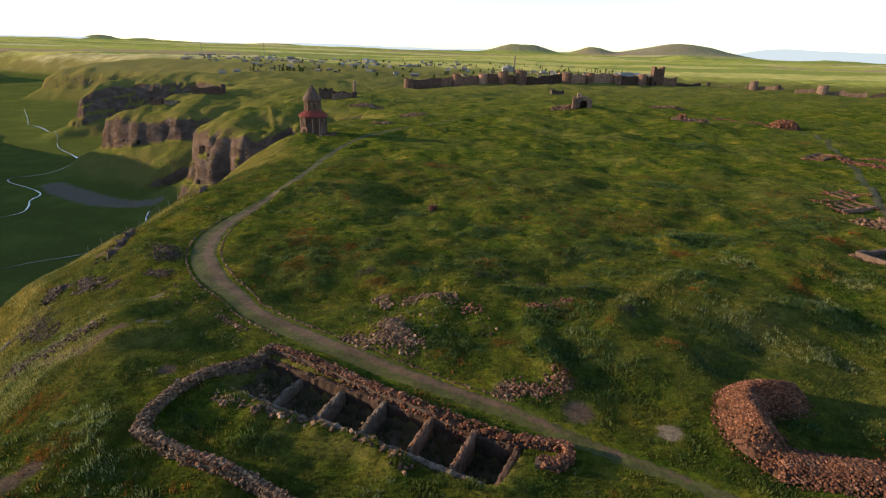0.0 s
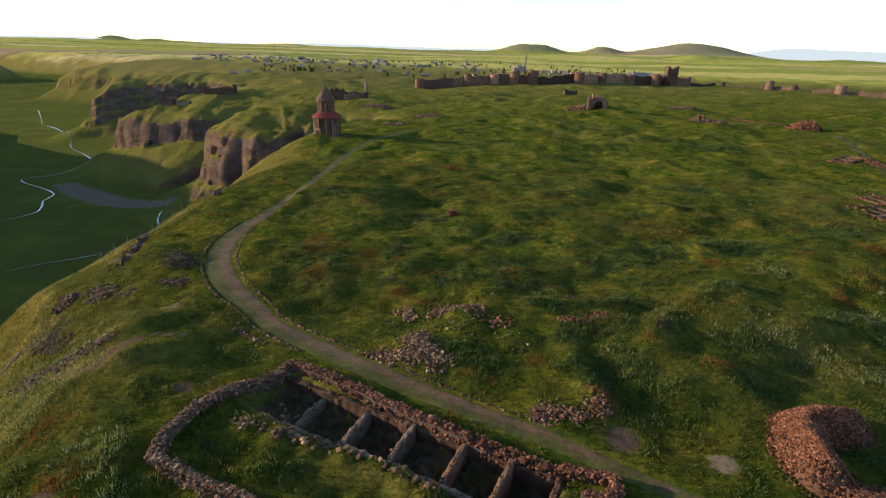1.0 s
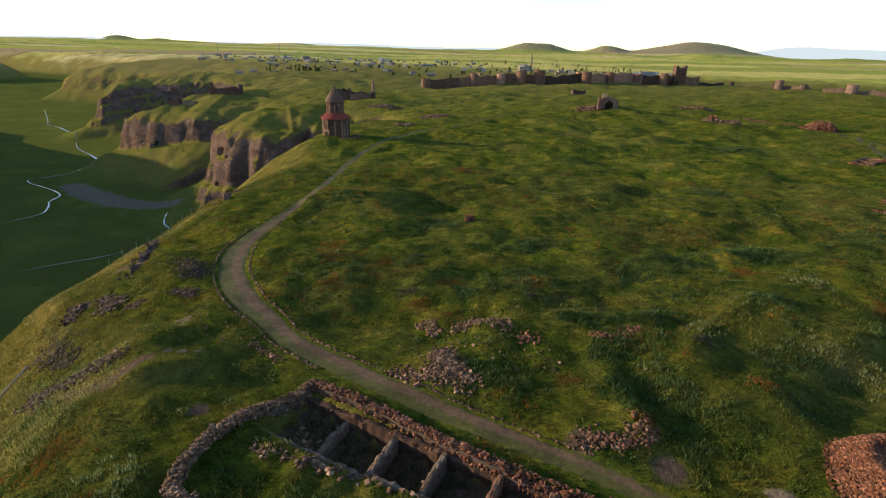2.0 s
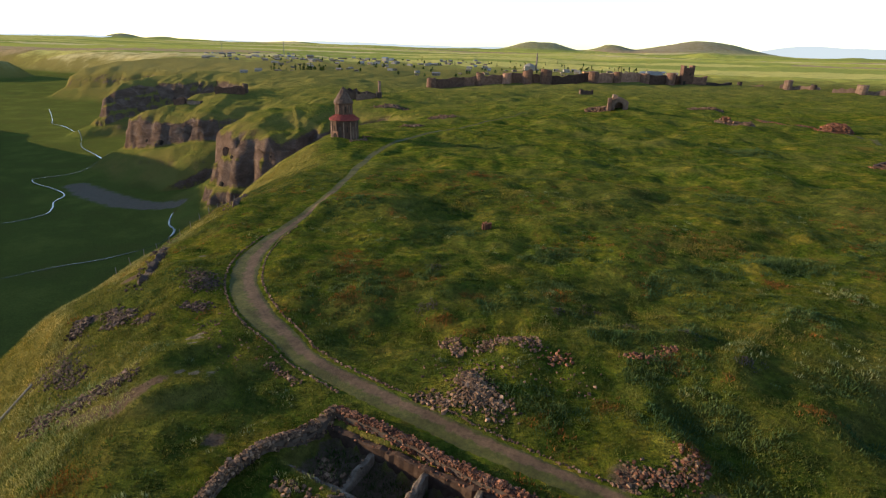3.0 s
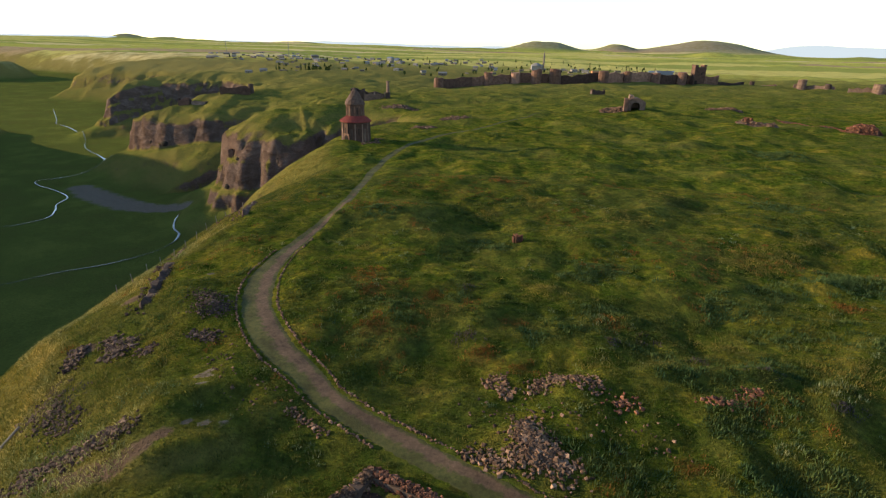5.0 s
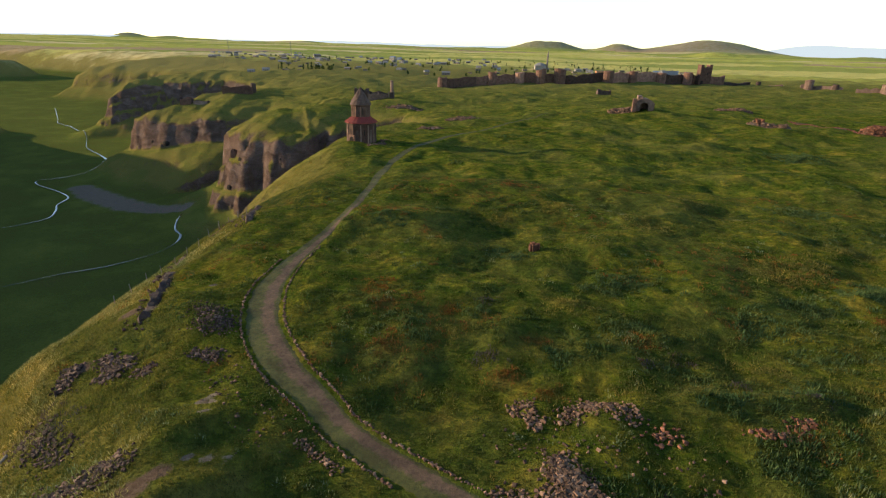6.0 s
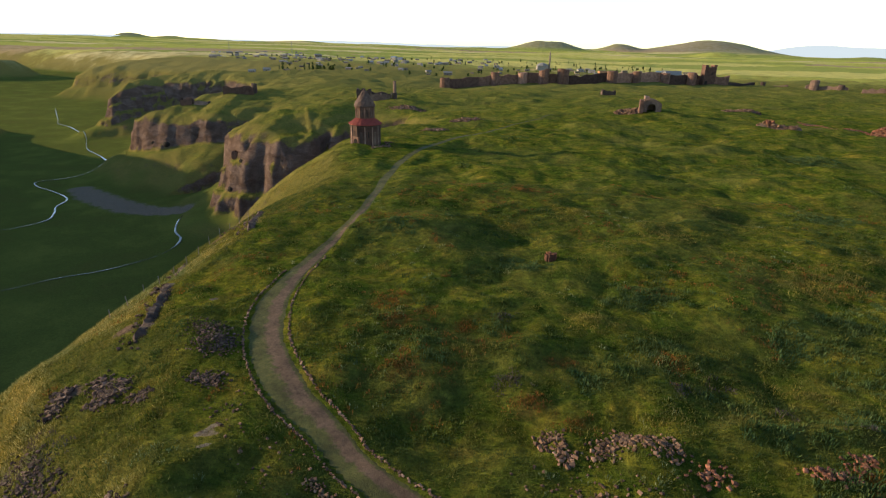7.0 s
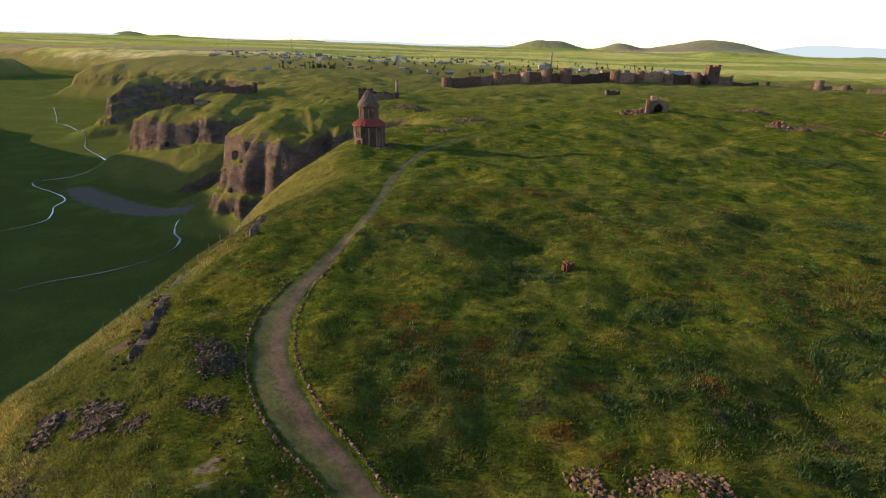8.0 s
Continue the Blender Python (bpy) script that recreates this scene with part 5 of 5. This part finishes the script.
def house(w, d, h, wall, roof, pitch, label):
    top = empty("house", pose(0, 0, 0), label, "house", "houses of the village")
    body = part("wall", box(bmesh.new(), -w / 2, w / 2, -d / 2, d / 2, -2, h), wall, top)
    bm = bmesh.new()
    e = 0.4
    vs = [bm.verts.new(p) for p in ((-w / 2 - e, -d / 2 - e, h), (w / 2 + e, -d / 2 - e, h), (w / 2 + e, d / 2 + e, h), (-w / 2 - e, d / 2 + e, h), (-w / 2 - e, 0, h + pitch), (w / 2 + e, 0, h + pitch))]
    for f in ((0, 1, 5, 4), (2, 3, 4, 5), (0, 4, 3), (1, 2, 5), (3, 2, 1, 0)):
        bm.faces.new([vs[k] for k in f])
    cover = part("roof", bm, roof, top)
    part("chimney", box(bmesh.new(), w * 0.2, w * 0.2 + 0.7, -0.4, 0.4, h, h + pitch + 0.9), GREY_WALL, cover)
    for k in (-0.28, 0.28):
        part("window", box(bmesh.new(), w * k - 0.5, w * k + 0.5, -d / 2 - 0.05, -d / 2 + 0.2, h * 0.4, h * 0.75), DARK, body)
    part("door", box(bmesh.new(), -0.5, 0.5, -d / 2 - 0.06, -d / 2 + 0.2, 0, 2.0), DARK, body)
    return top


KINDS = [house(11, 8, 3.2, WHITE_WALL, TIN, 2.0, "low whitewashed village house with tin roof"), house(9, 7, 2.8, GREY_WALL, SOD, 0.8, "low grey stone village house with sod roof"),
         house(13, 8, 3.4, GREY_WALL, TIN, 1.8, "long grey village house with tin roof"), house(10, 8, 4.5, WHITE_WALL, BLUE_TIN, 2.2, "white village house with blue tin roof")]
spots = []
while len(spots) < 192:
    if rnd.random() < 0.22:
        y = rnd.uniform(860, 1250)
        x = rnd.uniform(-0.50, -0.32) * y
    elif rnd.random() < 0.68:
        y = rnd.uniform(600, 1150)
        x = rnd.uniform(-0.37, 0.02) * y
        if vnoise(x, y, 90, 15, 2) < -0.25:
            continue
    else:
        y = rnd.uniform(620, 820)
        x = rnd.uniform(-0.02, 0.36) * y
        if y < 620:
            continue
    if all((x - a) ** 2 + (y - b) ** 2 > 8 ** 2 for a, b in spots):
        spots.append((x, y))
for k, (x, y) in enumerate(spots):
    ob = KINDS[(0, 1, 2, 1, 2, 1, 0, 2, 1, 3)[k % 10]] if k > 3 else KINDS[k]
    m = pose(x, y, gz(x, y), 0, 0, rnd.uniform(-30, 30))
    if k < 4:
        ob.matrix_basis = m
    else:
        hs = rnd.uniform(0.42, 0.75)
        copy_thing(ob, m).scale = (hs, hs, hs)
for x, y, ob in [(-275, 600, 0), (-238, 560, 0), (-225, 566, 0), (-330, 690, 0)]:
    copy_thing(KINDS[ob], pose(x, y, gz(x, y), 0, 0, 10)).scale = (0.6, 0.6, 0.6)
orange = house(9, 8, 6.0, ORANGE, SOD, 0.6, "orange plastered house behind the city wall")
orange.matrix_basis = pose(125, 640, gz(125, 640))
big = house(16, 10, 6.5, GREY_WALL, TIN, 3.5, "large grey building with shiny tin roof by the gate")
big.matrix_basis = pose(186, 600, gz(186, 600), 0, 0, 12)
mq = empty("mosque", pose(72, 760, gz(72, 760)), "small white village mosque with one thin minaret", "mosque", )
part("wall", box(bmesh.new(), -7, 7, -6, 6, -2, 6), WHITE_WALL, mq)
part("roof", ring_stack(bmesh.new(), [(8.5, 6), (5, 8.5), (0.4, 10)], 8), TIN, mq)
part("minaret", ring_stack(bmesh.new(), [(1.2, -1), (1.1, 17), (1.6, 17.3), (1.6, 18.2), (0.9, 18.3), (0.8, 21), (0.05, 25)], 8), GREY_WALL, mq).matrix_basis = pose(9, 0, 0)

BARK = plain_material("bark", (0.09, 0.065, 0.05), 0.95, 0, 3)
LEAF = leaf_material("poplar_leaves", (0.018, 0.04, 0.010), (0.035, 0.065, 0.016), (0.06, 0.095, 0.025))


def tree(h, w, seed, label):
    r = random.Random(seed)
    top = empty("tree", pose(0, 0, 0), label, "tree", "trees of the village")
    bm = ring_stack(bmesh.new(), [(0.28, -1), (0.2, h * 0.3), (0.06, h * 0.8)], 6)
    for k in range(5):
        a, z = r.uniform(0, 6.28), h * r.uniform(0.25, 0.55)
        p0, p1 = Vector((0, 0, z)), Vector((math.cos(a) * w * 0.3, math.sin(a) * w * 0.3, z + h * 0.2))
        q = [bm.verts.new(p0 + Vector(o)) for o in ((0.08, 0, 0), (-0.04, 0.07, 0), (-0.04, -0.07, 0))]
        t = bm.verts.new(p1)
        for i in range(3):
            bm.faces.new((q[i], q[(i + 1) % 3], t))
    part("trunk", bm, BARK, top)
    bm = bmesh.new()
    for k in range(260):
        t = r.random()
        z = h * (0.2 + 0.8 * t)
        rad = w / 2 * math.sin(math.pi * min(1, 0.15 + 0.85 * t)) ** 0.7 * math.sqrt(r.random()) * r.uniform(0.7, 1.15)
        a = r.uniform(0, 6.28)
        c = Vector((rad * math.cos(a), rad * math.sin(a), z))
        s = w * r.uniform(0.12, 0.24)
        bm.faces.new([bm.verts.new(c + Vector((r.uniform(-s, s), r.uniform(-s, s), r.uniform(-s, s)))) for _ in range(3)])
    part("crown", bm, LEAF, top)
    return top


TREES = [tree(9, 2.6, 1, "slim dark green poplar among village houses"), tree(7, 4.5, 2, "round dark green tree among village houses"), tree(5, 4.0, 3, "low bushy dark green tree by the village")]
k = 0
while k < 175:
    y = rnd.uniform(590, 1150)
    x = rnd.uniform(-0.46, 0.32) * y
    if x > 0 and y < 620 or x < -0.38 * y and y < 860:
        continue
    m = pose(x, y, gz(x, y), 0, 0, rnd.uniform(0, 360)) @ Matrix.Scale(rnd.uniform(0.7, 1.3), 4)
    if k < 3:
        TREES[k].matrix_basis = m
    else:
        ob = copy_thing(TREES[k % 3], m)
        s = rnd.uniform(0.4, 0.8)
        ob.scale = (s, s, s)
    k += 1
for x, y in [(-195, 610), (-190, 606), (-184, 612), (-178, 607), (-172, 611), (-199, 606), (-168, 606), (-188, 616)]:
    copy_thing(TREES[0 if x % 2 else 1], pose(x, y, gz(x, y), 0, 0, x * 7))
STEEL = plain_material("mast_steel", (0.25, 0.25, 0.26), 0.6, 0.6)
for x, y, h in [(-598, 1300, 30), (-348, 1006, 30)]:
    mast = empty("mast", pose(x, y, gz(x, y)), "thin grey steel lattice mast on the plain", "mast", "masts")
    for dx, dy in ((-0.6, -0.4), (0.6, -0.4), (0, 0.7)):
        bm = bmesh.new()
        box(bm, -0.14, 0.14, -0.14, 0.14, -1, h)
        part("leg", bm, STEEL, mast).matrix_basis = pose(dx, dy, 0)
    for k in range(9):
        part("brace", box(bmesh.new(), -0.75, 0.75, -0.5, -0.4, k * h / 9 + 1, k * h / 9 + 1.3), STEEL, mast)

# mountains beyond the plain: a self-glowing strip, pale haze blue painted in
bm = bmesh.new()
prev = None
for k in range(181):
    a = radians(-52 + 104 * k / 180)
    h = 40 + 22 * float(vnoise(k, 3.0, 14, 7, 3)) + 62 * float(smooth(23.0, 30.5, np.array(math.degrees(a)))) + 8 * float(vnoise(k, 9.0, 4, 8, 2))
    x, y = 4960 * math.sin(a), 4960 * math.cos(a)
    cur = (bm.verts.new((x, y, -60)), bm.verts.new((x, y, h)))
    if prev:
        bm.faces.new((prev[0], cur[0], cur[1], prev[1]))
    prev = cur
hm = bpy.data.materials.new("far_mountain_haze_glow")
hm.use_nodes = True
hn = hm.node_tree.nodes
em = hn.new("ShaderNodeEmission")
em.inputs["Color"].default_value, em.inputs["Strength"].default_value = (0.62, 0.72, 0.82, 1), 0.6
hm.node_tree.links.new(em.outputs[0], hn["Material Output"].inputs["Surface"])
tagged(part("backdrop", bm, hm), "distant mountain strip on the horizon glowing in painted pale haze blue", "mountains", kind="structure")

# ---------------------------------------------------------------- plants


def clumps(name, label, pts, blades, spread_r, height, lean, blade_w, mat, seed, category="grass"):
    """Loose leaf blades in clumps, all in one mesh. pts: x, y, size."""
    g = np.random.default_rng(seed)
    n = len(pts)
    x, y, s = (np.repeat(pts[:, k], blades) for k in range(3))
    m = n * blades
    a, r = g.uniform(0, 2 * np.pi, m), np.sqrt(g.random(m)) * spread_r * s
    bx, by = x + r * np.cos(a), y + r * np.sin(a)
    bz = ground_z(bx, by) - 0.04
    hh = height * s * g.uniform(0.55, 1.15, m) * (1 - 0.45 * (r / (spread_r * s)) ** 2)
    b = g.uniform(0, 2 * np.pi, m)
    w = blade_w * s * g.uniform(0.6, 1.3, m)
    tx, ty = bx + np.cos(a) * lean * s * g.random(m), by + np.sin(a) * lean * s * g.random(m)
    lift = hh * g.uniform(0.0, 0.45, m) * (blade_w > 0.12)
    v = np.stack((np.stack((bx - w * np.cos(b), by - w * np.sin(b), bz + lift), 1), np.stack((bx + w * np.cos(b), by + w * np.sin(b), bz + lift), 1), np.stack((tx, ty, bz + hh), 1)), 1).reshape(-1, 3)
    me = bpy.data.meshes.new(name)
    me.vertices.add(len(v))
    me.vertices.foreach_set("co", v.ravel())
    me.loops.add(len(v))
    me.loops.foreach_set("vertex_index", np.arange(len(v)))
    me.polygons.add(m)
    me.polygons.foreach_set("loop_start", np.arange(m) * 3)
    me.update(calc_edges=True)
    me.materials.append(mat)
    return tagged(new(name, me), label, category, kind="stuff")


def field(n, seed, x0, x1, y0, y1, size, patch=None, thresh=0.0, lo=0.6, hi=1.4):
    g = np.random.default_rng(seed)
    x, y = g.uniform(x0, x1, n), y0 + (y1 - y0) * g.random(n) ** 1.25
    keep = np.abs(x + 4) < 26 + y * 0.86
    d, seg, par = nearest(x, y, TRACK)
    half = np.array(TRACK_HALF)
    keep &= d > (half[seg] * (1 - par) + half[seg + 1] * par) * 1.2
    u, v = room_uv(x, y)
    keep &= ~((u > -2.9) & (u < 21.4) & (v > -0.6) & (v < 4.9))
    for line, w in ((FAR_WALL, 0.6), (NEAR_WALL, 0.6), ([(23.2, 31.2), (23.6, 34), (24.8, 35.8), (28.2, 36.3)], 1.8), ([(24, 29.3), (27, 28.7), (31, 28.0), (36, 26.6)], 1.6), (SIDE_TRACK, 1.4)):
        dd, _, _ = nearest(x, y, line)
        keep &= dd > w
    keep &= (blobs(x, y, BARE) < 0.4) & (blobs(x, y, GREY) < 0.45)
    if patch:
        keep &= vnoise(x, y, patch, seed, 3) > thresh
    x, y = x[keep], y[keep]
    return np.stack((x, y, size * g.uniform(lo, hi, len(x))), 1)


GRASS = leaf_material("grass_blades", (0.042, 0.062, 0.013), (0.083, 0.096, 0.020), (0.145, 0.133, 0.034))
HERB = leaf_material("herb_leaves", (0.031, 0.056, 0.013), (0.057, 0.087, 0.021), (0.100, 0.125, 0.038))
RUSTY = leaf_material("rusty_weed", (0.12, 0.048, 0.015), (0.185, 0.078, 0.020), (0.235, 0.115, 0.032))
DEEP = leaf_material("deep_green_leaves", (0.036, 0.066, 0.024), (0.062, 0.100, 0.036), (0.112, 0.155, 0.066))
STRAWY = leaf_material("straw_blades", (0.085, 0.088, 0.020), (0.145, 0.134, 0.034), (0.225, 0.192, 0.068))
BLEACHED = leaf_material("bleached_blades", (0.16, 0.155, 0.062), (0.26, 0.24, 0.11), (0.38, 0.35, 0.19))
PURPLE = leaf_material("thistle_leaves", (0.050, 0.048, 0.044), (0.085, 0.070, 0.076), (0.125, 0.098, 0.120))
PALE = leaf_material("pale_flower_heads", (0.08, 0.11, 0.045), (0.15, 0.175, 0.09), (0.27, 0.29, 0.19))
clumps("grass_tufts", "tall green and straw-coloured steppe grass", field(60000, 5, -85, 75, 22, 125, 1.0), 8, 0.38, 0.26, 0.20, 0.04, GRASS, 1)
clumps("grass_tufts", "short mixed green and straw grass near the dig", field(70000, 11, -50, 45, 18, 70, 0.62), 7, 0.36, 0.30, 0.2, 0.035, GRASS, 7)
clumps("grass_tufts", "coarse green grass clumps farther over the plateau", field(30000, 6, -115, 190, 85, 270, 1.7), 8, 0.55, 0.13, 0.30, 0.05, GRASS, 2)
clumps("herbs", "dark green leafy herbs growing in patches", field(15000, 7, -60, 75, 22, 120, 0.9, 9, 0.22), 26, 0.5, 0.36, 0.2, 0.06, HERB, 3, "herbs")
clumps("herbs", "dark green leafy herbs farther over the plateau", field(7000, 8, -50, 190, 100, 270, 1.4, 14, 0.3), 16, 0.6, 0.28, 0.2, 0.08, HERB, 4, "herbs")
clumps("rusty_weeds", "rust-coloured weeds in small drifts", field(9000, 9, -55, 75, 24, 130, 0.9, 8, 0.30), 16, 0.42, 0.34, 0.15, 0.05, RUSTY, 5, "weeds")
clumps("pale_flowers", "pale flowering herbs in small drifts", field(5000, 10, -40, 70, 24, 110, 0.8, 7, 0.36), 18, 0.42, 0.40, 0.12, 0.045, PALE, 6, "flowers")
g = np.random.default_rng(44)
drift = np.concatenate([np.stack((sx + g.normal(0, r * 0.6, int(r * r * 16)), sy + g.normal(0, r * 0.6, int(r * r * 16)), g.uniform(0.5, 1.1, int(r * r * 16))), 1) for sx, sy, r in RUST if sy < 130])
clumps("rusty_weeds", "dense rust-red weeds in small patches", drift, 14, 0.4, 0.36, 0.15, 0.05, RUSTY, 8, "weeds")
BLOOM = [(33, 46.5, 2.4), (36.5, 45, 2.0), (30.5, 50, 1.8), (39, 43.5, 1.6), (21, 53, 1.6), (44, 55, 2.2), (-14.6, 36.6, 1.2), (-15.5, 35.2, 1.0), (-21, 27, 2.2), (-24, 30, 2.0), (-26, 31, 1.2), (-18, 25, 1.8), (-3, 26, 1.3), (12.5, 45, 1.0), (40, 68, 2.4), (52, 62, 2.2), (-38, 34, 1.8)]
bloom = np.concatenate([np.stack((sx + g.normal(0, r * 0.6, int(r * r * 8)), sy + g.normal(0, r * 0.6, int(r * r * 8)), g.uniform(0.5, 1.1, int(r * r * 8))), 1) for sx, sy, r in BLOOM])
clumps("pale_flowers", "whitish flowering herbs in dense patches", bloom, 20, 0.45, 0.5, 0.12, 0.05, PALE, 9, "flowers")


def drifts(spots, dense, lo, hi):
    """Clump places thrown round spots of (x, y, radius)."""
    out = []
    for sx, sy, r in spots:
        n = int(r * r * dense)
        out.append(np.stack((sx + g.normal(0, r * 0.62, n), sy + g.normal(0, r * 0.5, n), g.uniform(lo, hi, n)), 1))
    pts = np.concatenate(out)
    d, seg, par = nearest(pts[:, 0], pts[:, 1], TRACK)
    u, v = room_uv(pts[:, 0], pts[:, 1])
    return pts[(d > 2.4) & ~((u > -2.9) & (u < 21.4) & (v > -0.6) & (v < 4.9))]


clumps("herbs", "tall dark green leafy herbs in dense patches", drifts(LEAFY, 7.5, 0.5, 1.15), 26, 0.5, 0.5, 0.2, 0.06, DEEP, 12, "herbs")
clumps("straw_grass", "yellow-green seeding grass in patches", drifts(STRAW, 12, 0.6, 1.2), 14, 0.45, 0.42, 0.22, 0.035, STRAWY, 13)
clumps("thistles", "purple-grey thistles in small patches", drifts(THISTLE, 16, 0.6, 1.1), 16, 0.4, 0.4, 0.15, 0.05, PURPLE, 14, "thistles")
n = 30000
sx, sy = g.uniform(-66, -30, n), 34 + 120 * g.random(n) ** 1.3
fall = ground_z(sx + 2.0, sy) - ground_z(sx - 2.0, sy)
keep = (fall > 0.9 + 0.5 * vnoise(sx, sy, 7, 55, 2)) & (fall < 5.5) & (blobs(sx, sy, BARE) < 0.4)
clumps("dry_grass", "dry straw-coloured grass on the steep slope", np.stack((sx, sy, g.uniform(0.5, 1.15, n)), 1)[keep], 9, 0.45, 0.36, 0.28, 0.035, STRAWY, 15)
crest = (fall > 1.7) & (fall < 4.2) & (sy < 92) & (vnoise(sx, sy, 6, 57, 2) > -0.1)
clumps("dry_grass", "whitish dry grass along the brow of the slope", np.stack((sx, sy, g.uniform(0.6, 1.2, n)), 1)[crest], 7, 0.45, 0.45, 0.28, 0.035, BLEACHED, 16)
ru, rv = g.uniform(-2, 20.6, 220), g.uniform(0.5, 4.1, 220)
room_grass = np.stack((ROOM_O[0] + ru * ROOM_U[0] + rv * ROOM_V[0], ROOM_O[1] + ru * ROOM_U[1] + rv * ROOM_V[1], g.uniform(0.5, 1.2, 220)), 1)
clumps("grass_tufts", "tall weeds growing on the floors of the sunken rooms", room_grass, 14, 0.4, 0.5, 0.2, 0.05, HERB, 10)
